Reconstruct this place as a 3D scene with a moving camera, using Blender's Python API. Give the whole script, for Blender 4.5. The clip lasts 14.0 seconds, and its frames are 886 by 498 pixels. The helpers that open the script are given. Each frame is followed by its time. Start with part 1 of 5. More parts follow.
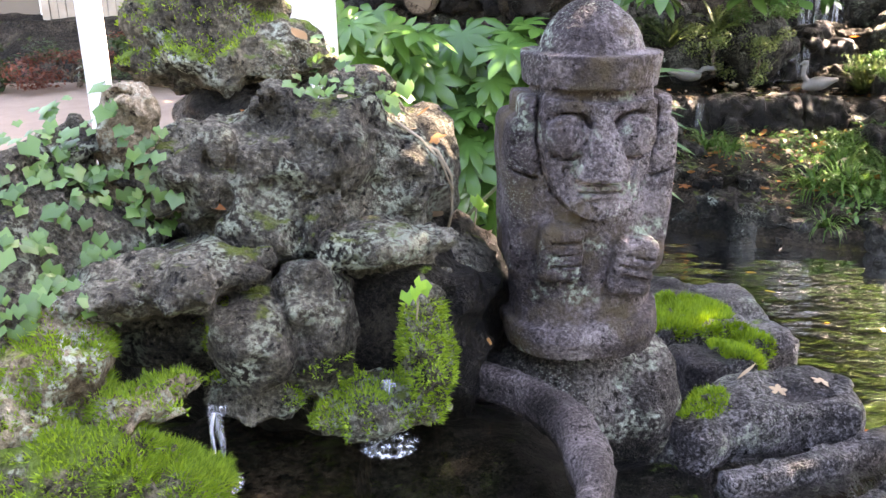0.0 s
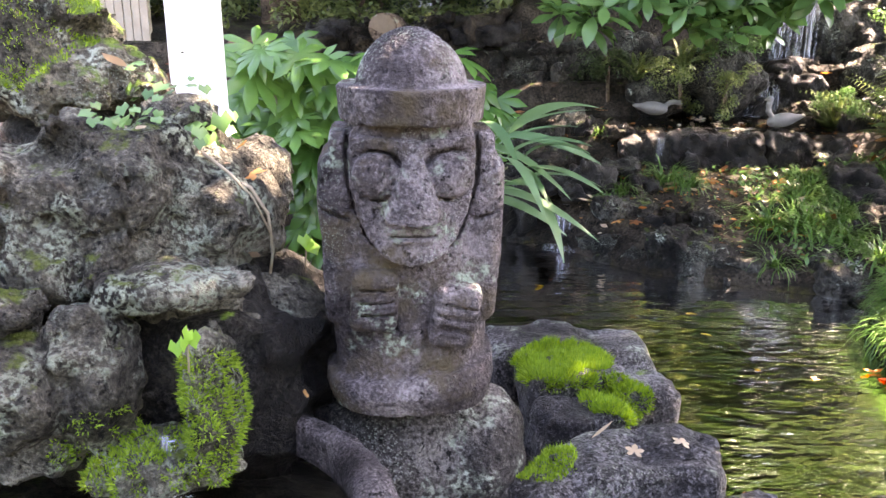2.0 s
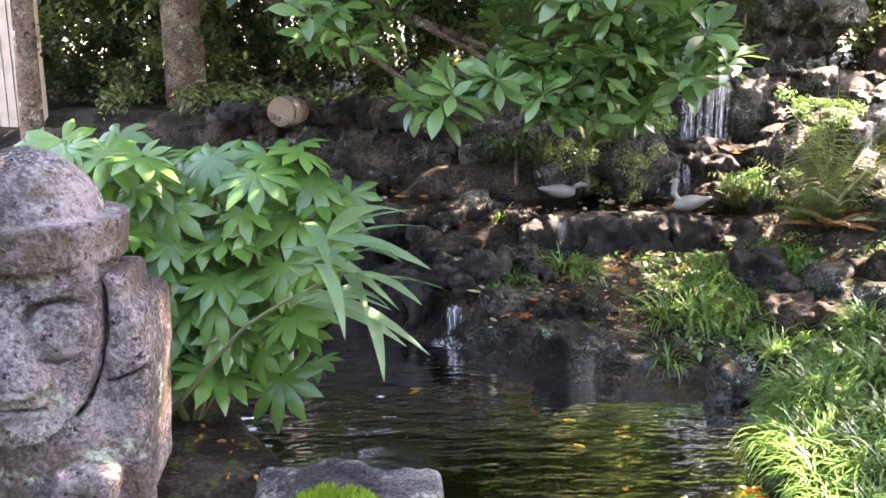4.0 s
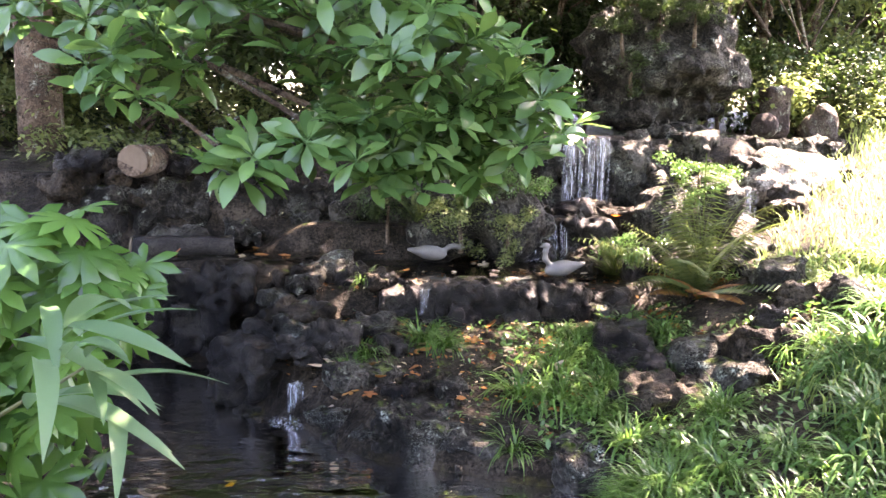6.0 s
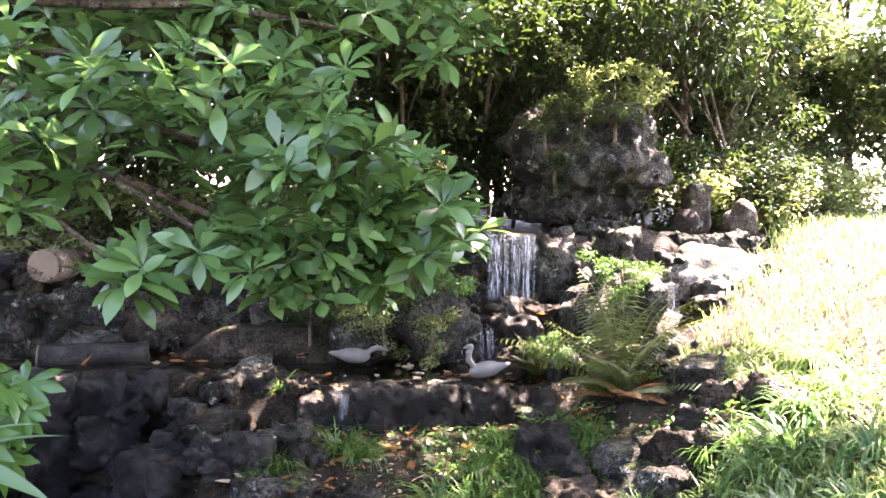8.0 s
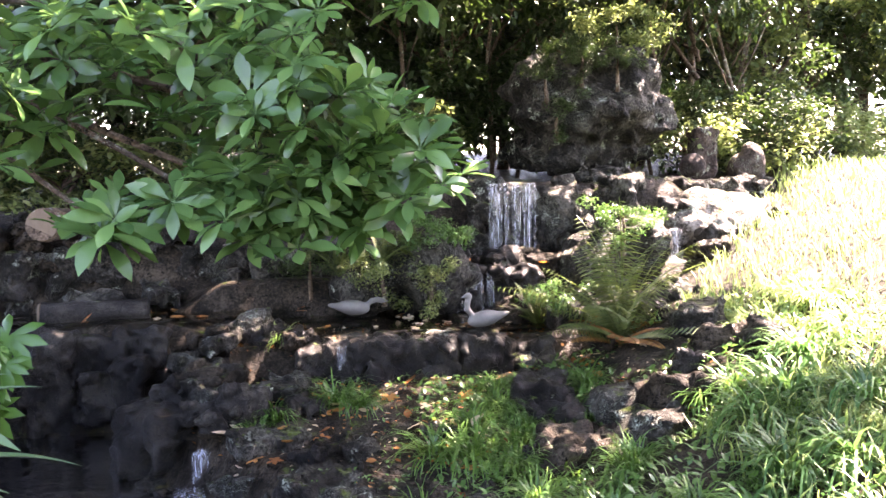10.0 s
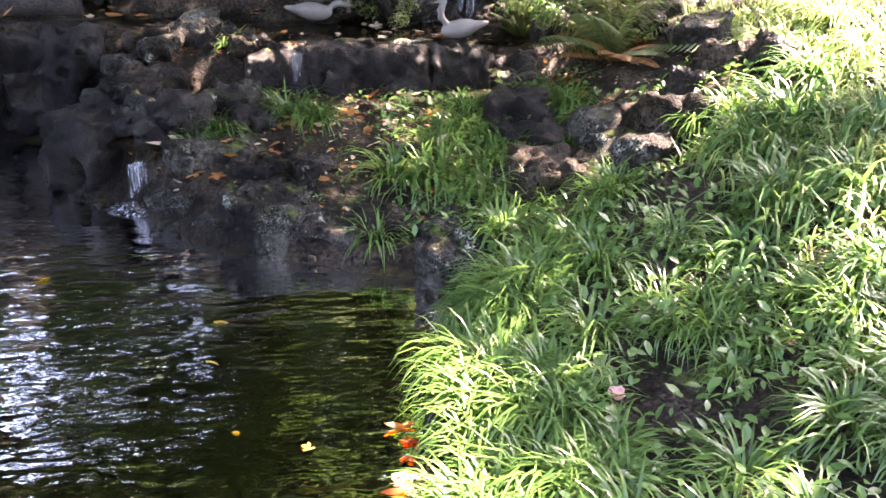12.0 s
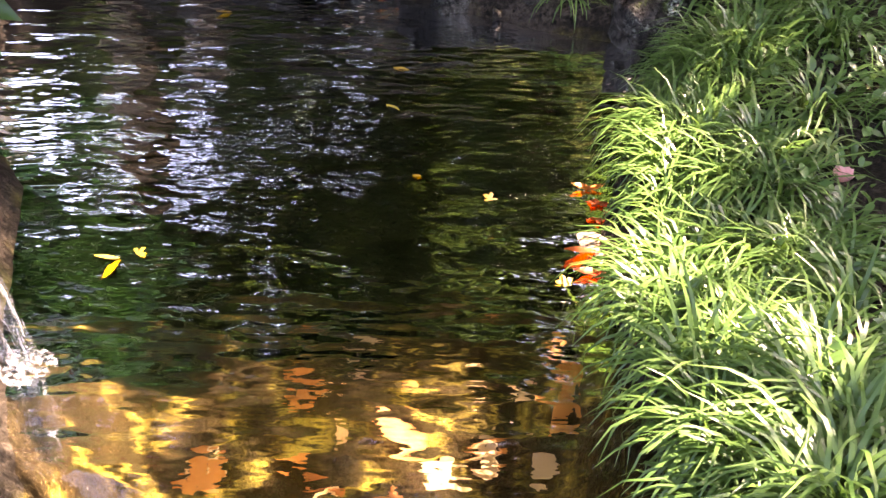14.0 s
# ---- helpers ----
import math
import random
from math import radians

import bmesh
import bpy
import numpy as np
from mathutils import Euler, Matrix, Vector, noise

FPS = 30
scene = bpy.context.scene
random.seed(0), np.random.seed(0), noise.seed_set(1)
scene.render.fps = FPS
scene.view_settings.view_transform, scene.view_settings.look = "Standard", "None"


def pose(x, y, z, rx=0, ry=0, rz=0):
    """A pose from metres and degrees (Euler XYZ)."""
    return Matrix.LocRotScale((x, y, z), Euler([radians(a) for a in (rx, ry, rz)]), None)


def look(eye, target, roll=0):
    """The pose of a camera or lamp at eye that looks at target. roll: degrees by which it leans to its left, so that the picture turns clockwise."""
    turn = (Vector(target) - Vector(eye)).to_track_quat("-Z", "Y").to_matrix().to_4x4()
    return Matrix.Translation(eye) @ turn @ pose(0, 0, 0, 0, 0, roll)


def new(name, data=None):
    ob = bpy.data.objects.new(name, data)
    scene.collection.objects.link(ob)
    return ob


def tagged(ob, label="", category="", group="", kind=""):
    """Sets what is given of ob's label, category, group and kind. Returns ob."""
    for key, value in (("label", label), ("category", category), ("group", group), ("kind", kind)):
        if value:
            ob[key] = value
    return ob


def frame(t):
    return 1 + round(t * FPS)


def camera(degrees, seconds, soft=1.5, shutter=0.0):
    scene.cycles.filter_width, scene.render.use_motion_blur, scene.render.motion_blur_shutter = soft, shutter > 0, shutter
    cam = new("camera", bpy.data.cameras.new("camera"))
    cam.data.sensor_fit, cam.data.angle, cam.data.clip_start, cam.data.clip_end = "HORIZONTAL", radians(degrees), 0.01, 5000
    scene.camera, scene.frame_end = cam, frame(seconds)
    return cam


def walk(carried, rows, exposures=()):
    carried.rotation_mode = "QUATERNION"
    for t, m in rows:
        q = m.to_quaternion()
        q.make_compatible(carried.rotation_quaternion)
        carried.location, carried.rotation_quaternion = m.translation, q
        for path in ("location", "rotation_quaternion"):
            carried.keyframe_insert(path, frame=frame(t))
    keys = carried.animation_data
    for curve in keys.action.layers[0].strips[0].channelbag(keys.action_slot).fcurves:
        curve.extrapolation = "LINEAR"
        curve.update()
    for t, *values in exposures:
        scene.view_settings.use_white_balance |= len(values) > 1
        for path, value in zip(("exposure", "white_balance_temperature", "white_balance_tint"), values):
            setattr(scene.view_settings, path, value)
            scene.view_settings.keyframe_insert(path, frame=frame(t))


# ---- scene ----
cam = camera(55.8, 14.0)
METRES, EYE, TILT, LEAN, TURN = 4.0, 1.5, 0.0, 0.0, 0.0
ROWS = [
    (0.0, 0.0, 0.0, 0.0, -0.4, -17.8, 1.25),
    (0.5, 0.0235, 0.0013, 0.0, -0.02, -17.33, 1.33),
    (1.0, 0.0614, 0.0026, -0.003, 0.4, -16.6, 0.98),
    (1.5, 0.0984, 0.0105, -0.003, 0.67, -16.05, 1.1),
    (2.0, 0.1332, 0.046, -0.0032, 0.48, -15.93, 0.3),
    (2.5, 0.1674, 0.0922, 0.0053, -0.01, -15.53, -0.64),
    (3.0, 0.1972, 0.1221, 0.009, -1.39, -14.62, -0.5),
    (3.5, 0.2512, 0.1457, 0.0107, -1.93, -13.1, 0.13),
    (4.0, 0.3151, 0.1589, 0.0153, -1.58, -11.09, 0.75),
    (6.5, 0.5037, 0.3023, 0.0477, -6.95, -7.05, -1.32),
    (7.0, 0.5227, 0.3046, 0.055, -7.15, -5.31, -1.36),
    (7.5, 0.536, 0.3045, 0.0578, -8.44, -3.28, -1.02),
    (8.0, 0.5426, 0.3048, 0.0614, -9.81, -1.82, -0.44),
    (10.5, 0.6108, 0.3215, 0.0311, -8.47, -7.54, 0.94),
    (11.0, 0.6238, 0.3871, 0.0146, -7.16, -12.26, -0.55),
    (11.5, 0.6348, 0.4439, 0.0036, -8.3, -17.16, -1.44),
    (12.0, 0.654, 0.4623, -0.0153, -9.04, -23.29, -1.11),
    (12.5, 0.6555, 0.4751, -0.0398, -7.35, -29.04, -0.57),
    (13.0, 0.6469, 0.4857, -0.0567, -4.91, -32.53, -0.03),
    (13.5, 0.6315, 0.4911, -0.0692, -1.43, -34.81, -0.17),
    (14.0, 0.6137, 0.4914, -0.0814, 2.24, -37.22, -1.12),
]
EXPOSURES = [(0.0, 4.25, 8600, 27), (3.5, 4.42, 8300, 33), (7.0, 4.55, 7800, 36), (8.0, 4.48, 7700, 37), (11.5, 4.4, 7700, 35), (12.5, 4.45, 8200, 40), (14.0, 3.8, 8700, 41)]
walk(cam, [(t, pose(0, 0, EYE, TILT, LEAN, TURN) @ pose(METRES * x, METRES * y, METRES * z, 90 + pitch, roll, yaw)) for t, x, y, z, yaw, pitch, roll in ROWS], EXPOSURES)

# ---- world, sun, exposure ----
SUN_AZ, SUN_EL = 25.0, 52.0          # degrees: azimuth from +x towards +y, height
world = bpy.data.worlds.new("sky")
scene.world = world
world.use_nodes = True
wn = world.node_tree.nodes
sky = wn.new("ShaderNodeTexSky")
sky.sky_type, sky.sun_disc = "NISHITA", False
sky.sun_elevation, sky.sun_rotation = radians(SUN_EL), radians(90 - SUN_AZ)
wn["Background"].inputs["Strength"].default_value = 0.12
world.node_tree.links.new(sky.outputs[0], wn["Background"].inputs[0])
lamp = bpy.data.lights.new("sun", "SUN")
lamp.energy, lamp.angle, lamp.color = 5.0, radians(0.55), (1.0, 0.95, 0.86)
sun = new("sun", lamp)
sd = Vector((math.cos(radians(SUN_EL)) * math.cos(radians(SUN_AZ)), math.cos(radians(SUN_EL)) * math.sin(radians(SUN_AZ)), math.sin(radians(SUN_EL))))
sun.matrix_world = look(sd * 40, (0, 0, 0))

# ---- materials ----
def nodes_of(name):
    m = bpy.data.materials.new(name)
    m.use_nodes = True
    t = m.node_tree
    return m, t, t.nodes, t.links, t.nodes["Principled BSDF"]

def texco(t, scale=1.0):
    g = t.nodes.new("ShaderNodeNewGeometry")
    v = t.nodes.new("ShaderNodeVectorMath")
    v.operation = "SCALE"
    v.inputs["Scale"].default_value = scale
    t.links.new(g.outputs["Position"], v.inputs[0])
    return v.outputs[0]

def noise_of(t, scale, detail=6, rough=0.6, vec=None):
    n = t.nodes.new("ShaderNodeTexNoise")
    n.inputs["Scale"].default_value, n.inputs["Detail"].default_value, n.inputs["Roughness"].default_value = scale, detail, rough
    t.links.new(vec if vec else texco(t), n.inputs["Vector"])
    return n.outputs["Fac"]

def ramp_of(t, fac, stops):
    r = t.nodes.new("ShaderNodeValToRGB")
    e = r.color_ramp.elements
    while len(e) < len(stops):
        e.new(0.5)
    for i, (p, c) in enumerate(stops):
        e[i].position, e[i].color = p, (*c, 1)
    t.links.new(fac, r.inputs[0])
    return r.outputs[0]

def mask_of(t, fac, lo, hi):
    m = t.nodes.new("ShaderNodeMapRange")
    m.inputs[1].default_value, m.inputs[2].default_value = lo, hi
    t.links.new(fac, m.inputs[0])
    return m.outputs[0]

def mix_of(t, fac, a, b):
    m = t.nodes.new("ShaderNodeMix")
    m.data_type = "RGBA"
    for k, v in ((0, fac), (6, a), (7, b)):
        if isinstance(v, (tuple, float)):
            m.inputs[k].default_value = (*v, 1) if isinstance(v, tuple) else v
        else:
            t.links.new(v, m.inputs[k])
    return m.outputs[2]

def math_of(t, op, a, b):
    m = t.nodes.new("ShaderNodeMath")
    m.operation = op
    for k, v in ((0, a), (1, b)):
        if isinstance(v, (int, float)):
            m.inputs[k].default_value = v
        else:
            t.links.new(v, m.inputs[k])
    return m.outputs[0]

def up_of(t):
    g = t.nodes.new("ShaderNodeNewGeometry")
    s = t.nodes.new("ShaderNodeSeparateXYZ")
    t.links.new(g.outputs["Normal"], s.inputs[0])
    return s.outputs["Z"]

def bump_of(t, p, height, strength, dist):
    b = t.nodes.new("ShaderNodeBump")
    b.inputs["Strength"].default_value, b.inputs["Distance"].default_value = strength, dist
    t.links.new(height, b.inputs["Height"])
    t.links.new(b.outputs[0], p.inputs["Normal"])

def stone(name, dark, mid, light, moss=0.0, lichen=0.0, rough=0.85, grain=70, mosscol=(0.10, 0.17, 0.02), lichcol=(0.42, 0.47, 0.38), pit=0.012, stain=None, speck=0.44, salt=0.5, sheen=0.22):
    """Weathered stone: two scales of colour, pits, pale lichen blotches and moss on what faces up."""
    m, t, n, l, p = nodes_of(name)
    big, fine = noise_of(t, 3.2, 5), noise_of(t, grain, 4, 0.7)
    both = math_of(t, "ADD", math_of(t, "MULTIPLY", big, 1.05 - salt), math_of(t, "MULTIPLY", fine, salt))
    col = ramp_of(t, both, [(0.40, dark), (0.52, mid), (0.64, light)])
    # Dark flecks paint in the shade inside small pits.
    col = mix_of(t, mask_of(t, noise_of(t, grain * 0.45, 4, 0.7), speck, speck - 0.08), col, tuple(0.5 * c for c in dark))
    if stain:
        col = mix_of(t, mask_of(t, noise_of(t, 5.5, 4), 0.5, 0.66), col, stain)
    if lichen:
        f = math_of(t, "MULTIPLY", mask_of(t, noise_of(t, 6, 3), 0.62 - 0.22 * lichen, 0.72 - 0.2 * lichen), mask_of(t, noise_of(t, 60, 4), 0.45, 0.58))
        col = mix_of(t, f, col, lichcol)
        pale = math_of(t, "MULTIPLY", mask_of(t, noise_of(t, 2.2, 3), 0.5, 0.62), mask_of(t, noise_of(t, 150, 3, 0.7), 0.56, 0.62))
        col = mix_of(t, math_of(t, "MULTIPLY", pale, 0.45), col, tuple(1.25 * c for c in lichcol))
    if moss:
        u = math_of(t, "ADD", math_of(t, "MULTIPLY", up_of(t), 0.25), noise_of(t, 7, 5, 0.65))
        f = mask_of(t, u, 0.95 - 0.45 * moss, 1.05 - 0.45 * moss)
        col = mix_of(t, f, col, mix_of(t, noise_of(t, 120, 3), mosscol, tuple(2.2 * c for c in mosscol)))
    l.new(col, p.inputs["Base Color"])
    p.inputs["Roughness"].default_value = rough
    p.inputs["Specular IOR Level"].default_value = sheen
    v = n.new("ShaderNodeTexVoronoi")
    v.inputs["Scale"].default_value = grain * 0.9
    l.new(texco(t), v.inputs["Vector"])
    h = math_of(t, "ADD", math_of(t, "MULTIPLY", fine, 0.8), math_of(t, "ADD", math_of(t, "MULTIPLY", noise_of(t, grain * 0.25, 6, 0.7), 1.6), math_of(t, "MULTIPLY", mask_of(t, v.outputs["Distance"], 0.0, 0.35), 0.5)))
    bump_of(t, p, h, 1.0, pit)
    return m

def leafmat(name, a, b, rough=0.35, trans=0.5, scale=5.0, coat=0.0):
    """Leaf: hue varies from leaf to leaf and from place to place, and light passes through."""
    m, t, n, l, p = nodes_of(name)
    g = n.new("ShaderNodeNewGeometry")
    o = n.new("ShaderNodeObjectInfo")
    r = math_of(t, "FRACT", math_of(t, "ADD", g.outputs["Random Per Island"], o.outputs["Random"]), 0)
    f = math_of(t, "ADD", math_of(t, "MULTIPLY", r, 0.6), math_of(t, "MULTIPLY", noise_of(t, scale, 3), 0.4))
    col = mix_of(t, f, a, b)
    l.new(col, p.inputs["Base Color"])
    p.inputs["Roughness"].default_value = rough
    tr = n.new("ShaderNodeBsdfTranslucent")
    hs = n.new("ShaderNodeHueSaturation")
    hs.inputs["Hue"].default_value, hs.inputs["Value"].default_value, hs.inputs["Saturation"].default_value = 0.485, 1.5, 1.1
    l.new(col, hs.inputs["Color"])
    l.new(hs.outputs[0], tr.inputs[0])
    ms = n.new("ShaderNodeMixShader")
    ms.inputs[0].default_value = trans
    l.new(p.outputs[0], ms.inputs[1])
    l.new(tr.outputs[0], ms.inputs[2])
    l.new(ms.outputs[0], n["Material Output"].inputs["Surface"])
    bump_of(t, p, noise_of(t, 60, 3), 0.25, 0.004)
    return m

def plain(name, a, b, rough=0.6, scale=8.0, bump=0.15, dist=0.005):
    m, t, n, l, p = nodes_of(name)
    l.new(mix_of(t, noise_of(t, scale, 6, 0.65), a, b), p.inputs["Base Color"])
    p.inputs["Roughness"].default_value = rough
    bump_of(t, p, noise_of(t, scale * 8, 5, 0.65), bump, dist)
    return m

def watermat(name, tint, ripple, scale, stretch, rough=0.03):
    m, t, n, l, p = nodes_of(name)
    p.inputs["Base Color"].default_value = (*tint, 1)
    p.inputs["Roughness"].default_value = rough
    p.inputs["IOR"].default_value = 1.33
    p.inputs["Transmission Weight"].default_value = 1.0
    g = n.new("ShaderNodeNewGeometry")
    mp = n.new("ShaderNodeMapping")
    mp.inputs["Scale"].default_value = stretch
    l.new(g.outputs["Position"], mp.inputs["Vector"])
    h = math_of(t, "ADD", noise_of(t, scale, 2, 0.5, mp.outputs[0]), math_of(t, "MULTIPLY", noise_of(t, scale * 3.1, 2, 0.5, mp.outputs[0]), 0.15))
    bump_of(t, p, h, ripple, 0.05)
    return m

def fallmat(name):
    """Falling water: clear with white aerated streaks."""
    m, t, n, l, p = nodes_of(name)
    g = n.new("ShaderNodeNewGeometry")
    mp = n.new("ShaderNodeMapping")
    mp.inputs["Scale"].default_value = (70, 70, 5)
    l.new(g.outputs["Position"], mp.inputs["Vector"])
    f = mask_of(t, noise_of(t, 1.0, 4, 0.6, mp.outputs[0]), 0.42, 0.72)
    p.inputs["Base Color"].default_value = (0.86, 0.9, 0.95, 1)
    p.inputs["Roughness"].default_value = 0.15
    p.inputs["IOR"].default_value = 1.33
    l.new(math_of(t, "ADD", math_of(t, "MULTIPLY", f, 0.46), 0.02), p.inputs["Alpha"])
    bump_of(t, p, f, 0.4, 0.01)
    return m

M_STATUE = stone("basalt_statue", (0.013, 0.010, 0.011), (0.075, 0.063, 0.065), (0.28, 0.245, 0.25), 0.0, 0.16, 0.85, 75, pit=0.014, stain=(0.08, 0.062, 0.038), lichcol=(0.34, 0.42, 0.33), speck=0.41, salt=0.38)
M_TUFF = stone("tuff_rock", (0.012, 0.011, 0.009), (0.095, 0.088, 0.070), (0.33, 0.315, 0.25), 0.42, 0.55, 0.92, 60, mosscol=(0.06, 0.08, 0.015), lichcol=(0.30, 0.345, 0.265), pit=0.034, speck=0.43, salt=0.42)
M_TUFFMOSS = stone("mossy_tuff", (0.02, 0.018, 0.012), (0.09, 0.08, 0.06), (0.25, 0.22, 0.16), 0.72, 0.35, 0.95, 60, mosscol=(0.07, 0.11, 0.02), pit=0.025)
M_WARM = stone("warm_tuff", (0.05, 0.035, 0.02), (0.2, 0.16, 0.11), (0.46, 0.38, 0.28), 0.4, 0.5, 0.9, 55, mosscol=(0.12, 0.16, 0.02), pit=0.022)
# Wet stone taken near black, so its colour also holds the deep shade.
M_WETSHADE = stone("shaded_wet_basalt", (0.002, 0.002, 0.002), (0.010, 0.009, 0.008), (0.06, 0.055, 0.046), 0.2, 0.0, 0.3, 80, pit=0.012, sheen=0.2)
M_LAVA = stone("lava_slab", (0.007, 0.006, 0.007), (0.045, 0.042, 0.045), (0.29, 0.275, 0.285), 0.15, 0.08, 0.42, 85, pit=0.026, speck=0.46, salt=0.6)
M_PED = stone("mossy_basalt", (0.010, 0.009, 0.008), (0.055, 0.048, 0.044), (0.22, 0.20, 0.185), 0.25, 0.3, 0.8, 75, mosscol=(0.05, 0.07, 0.015), pit=0.016)
M_RIM = stone("pitted_basalt", (0.012, 0.01, 0.01), (0.10, 0.085, 0.085), (0.36, 0.31, 0.31), 0.0, 0.0, 0.5, 110, pit=0.02)
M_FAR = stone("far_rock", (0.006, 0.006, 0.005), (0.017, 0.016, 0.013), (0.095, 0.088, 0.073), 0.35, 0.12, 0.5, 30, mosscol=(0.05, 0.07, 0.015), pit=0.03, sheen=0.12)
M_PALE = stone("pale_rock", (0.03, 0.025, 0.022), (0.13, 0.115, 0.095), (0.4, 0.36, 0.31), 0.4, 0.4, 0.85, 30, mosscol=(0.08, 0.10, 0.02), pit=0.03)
M_EARTH = stone("wet_earth", (0.005, 0.004, 0.003), (0.022, 0.018, 0.013), (0.085, 0.068, 0.05), 0.3, 0.0, 0.5, 40, mosscol=(0.04, 0.06, 0.012), pit=0.02, sheen=0.1)
def silt(m):
    """Olive silt and algae on the ground below the water line."""
    t = m.node_tree
    p = t.nodes["Principled BSDF"]
    old = p.inputs["Base Color"].links[0].from_socket
    g = t.nodes.new("ShaderNodeNewGeometry")
    s = t.nodes.new("ShaderNodeSeparateXYZ")
    t.links.new(g.outputs["Position"], s.inputs[0])
    col = ramp_of(t, noise_of(t, 4.5, 5, 0.65), [(0.38, (0.010, 0.007, 0.003)), (0.52, (0.026, 0.018, 0.007)), (0.58, (0.10, 0.085, 0.02)), (0.66, (0.30, 0.27, 0.06))])
    t.links.new(mix_of(t, mask_of(t, s.outputs["Z"], -0.45, -0.6), old, col), p.inputs["Base Color"])

silt(M_EARTH)
M_MOSS = plain("moss_mat", (0.10, 0.16, 0.012), (0.26, 0.36, 0.03), 0.95, 25, 0.9, 0.02)
M_FATSIA = leafmat("fatsia_leaf", (0.022, 0.085, 0.02), (0.105, 0.24, 0.055), 0.24, 0.3)
M_LANCE = leafmat("lance_leaf", (0.06, 0.14, 0.06), (0.13, 0.23, 0.12), 0.35, 0.35)
M_MAGN = leafmat("broad_leaf", (0.016, 0.06, 0.018), (0.125, 0.25, 0.075), 0.2, 0.27)
M_IVY = leafmat("ivy_leaf", (0.025, 0.08, 0.022), (0.13, 0.26, 0.07), 0.3, 0.3)
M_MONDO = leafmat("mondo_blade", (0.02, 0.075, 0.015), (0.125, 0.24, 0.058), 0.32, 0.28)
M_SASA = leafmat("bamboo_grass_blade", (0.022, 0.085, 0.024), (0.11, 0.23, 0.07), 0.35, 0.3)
# Pale blade colour carries the strong sun on the bank.
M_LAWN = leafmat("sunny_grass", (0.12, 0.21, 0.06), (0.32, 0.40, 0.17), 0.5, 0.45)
M_FERN = leafmat("fern_frond", (0.035, 0.075, 0.02), (0.15, 0.19, 0.06), 0.5, 0.45)
# One woodland leaf in two colours, one for shade and one for sun.
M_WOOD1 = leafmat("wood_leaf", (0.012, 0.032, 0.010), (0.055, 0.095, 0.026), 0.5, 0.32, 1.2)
M_WOOD2 = leafmat("sun_tinted_wood_leaf", (0.06, 0.11, 0.035), (0.25, 0.30, 0.12), 0.5, 0.5, 1.2)
M_RED = leafmat("red_bush_leaf", (0.10, 0.03, 0.02), (0.22, 0.09, 0.05), 0.5, 0.4)
M_DRY = leafmat("fallen_leaf", (0.16, 0.045, 0.015), (0.52, 0.26, 0.08), 0.6, 0.3)
M_PALELEAF = leafmat("pale_fallen_leaf", (0.34, 0.24, 0.14), (0.62, 0.5, 0.36), 0.6, 0.3)
M_BARK = stone("bark", (0.02, 0.014, 0.01), (0.09, 0.065, 0.045), (0.2, 0.15, 0.11), 0.1, 0.15, 0.9, 45)
M_STEM = plain("green_stem", (0.05, 0.07, 0.025), (0.12, 0.13, 0.05), 0.6, 15)
M_YELLOW = leafmat("yellow_leaf", (0.24, 0.12, 0.015), (0.46, 0.34, 0.05), 0.5, 0.3)
M_TWIG = plain("dry_twig", (0.18, 0.14, 0.09), (0.42, 0.36, 0.26), 0.8, 20)
M_PAINT = plain("white_paint", (0.72, 0.72, 0.72), (0.85, 0.86, 0.87), 0.45, 2.5, 0.1, 0.003)
M_CREAM = plain("cream_board", (0.36, 0.31, 0.23), (0.56, 0.50, 0.40), 0.7, 3.0)
M_POND = watermat("pond_water", (0.58, 0.49, 0.29), 0.29, 4.4, (0.7, 1.6, 1))
M_BASIN = watermat("basin_water", (0.5, 0.5, 0.42), 0.06, 9.0, (1, 1, 1))
M_FALL = fallmat("falling_water")

# ---- shape tools ----
def mesh_of(name, v, f, material, smooth=True):
    me = bpy.data.meshes.new(name)
    me.from_pydata([tuple(p) for p in v], [], [tuple(int(i) for i in q) for q in f])
    me.materials.append(material)
    if smooth:
        me.polygons.foreach_set("use_smooth", [True] * len(me.polygons))
    me.update()
    return me

def part(name, data, material, parent, label=""):
    """Links a bmesh or a mesh as one object under a thing or under a part."""
    if isinstance(data, bmesh.types.BMesh):
        me = bpy.data.meshes.new(name)
        data.to_mesh(me)
        data.free()
        me.materials.append(material)
        data = me
    ob = new(name, data)
    ob.parent = parent
    return tagged(ob, label)

def hash3(i, j, k, seed):
    h = (i * 374761393 + j * 668265263 + k * 1274126177 + seed * 362437) & 0x7FFFFFFF
    h = ((h ^ (h >> 13)) * 1274126177) & 0x7FFFFFFF
    return ((h ^ (h >> 16)) & 0xFFFF) / 65535.0

def vnoise(p, seed=0):
    """Smooth value noise in -1..1 at the points p (n, 3)."""
    q = np.floor(p).astype(np.int64)
    f = p - q
    f = f * f * (3 - 2 * f)
    out = 0
    for a in (0, 1):
        for b in (0, 1):
            for c in (0, 1):
                w = (f[:, 0] if a else 1 - f[:, 0]) * (f[:, 1] if b else 1 - f[:, 1]) * (f[:, 2] if c else 1 - f[:, 2])
                out = out + w * hash3(q[:, 0] + a, q[:, 1] + b, q[:, 2] + c, seed)
    return out * 2 - 1

def fbm(p, scale, octaves=4, seed=0, gain=0.5):
    s, a, out = scale, 1.0, 0
    for o in range(octaves):
        out = out + a * vnoise(p * s + 17.3 * o, seed + o)
        s, a = s * 2.07, a * gain
    return out

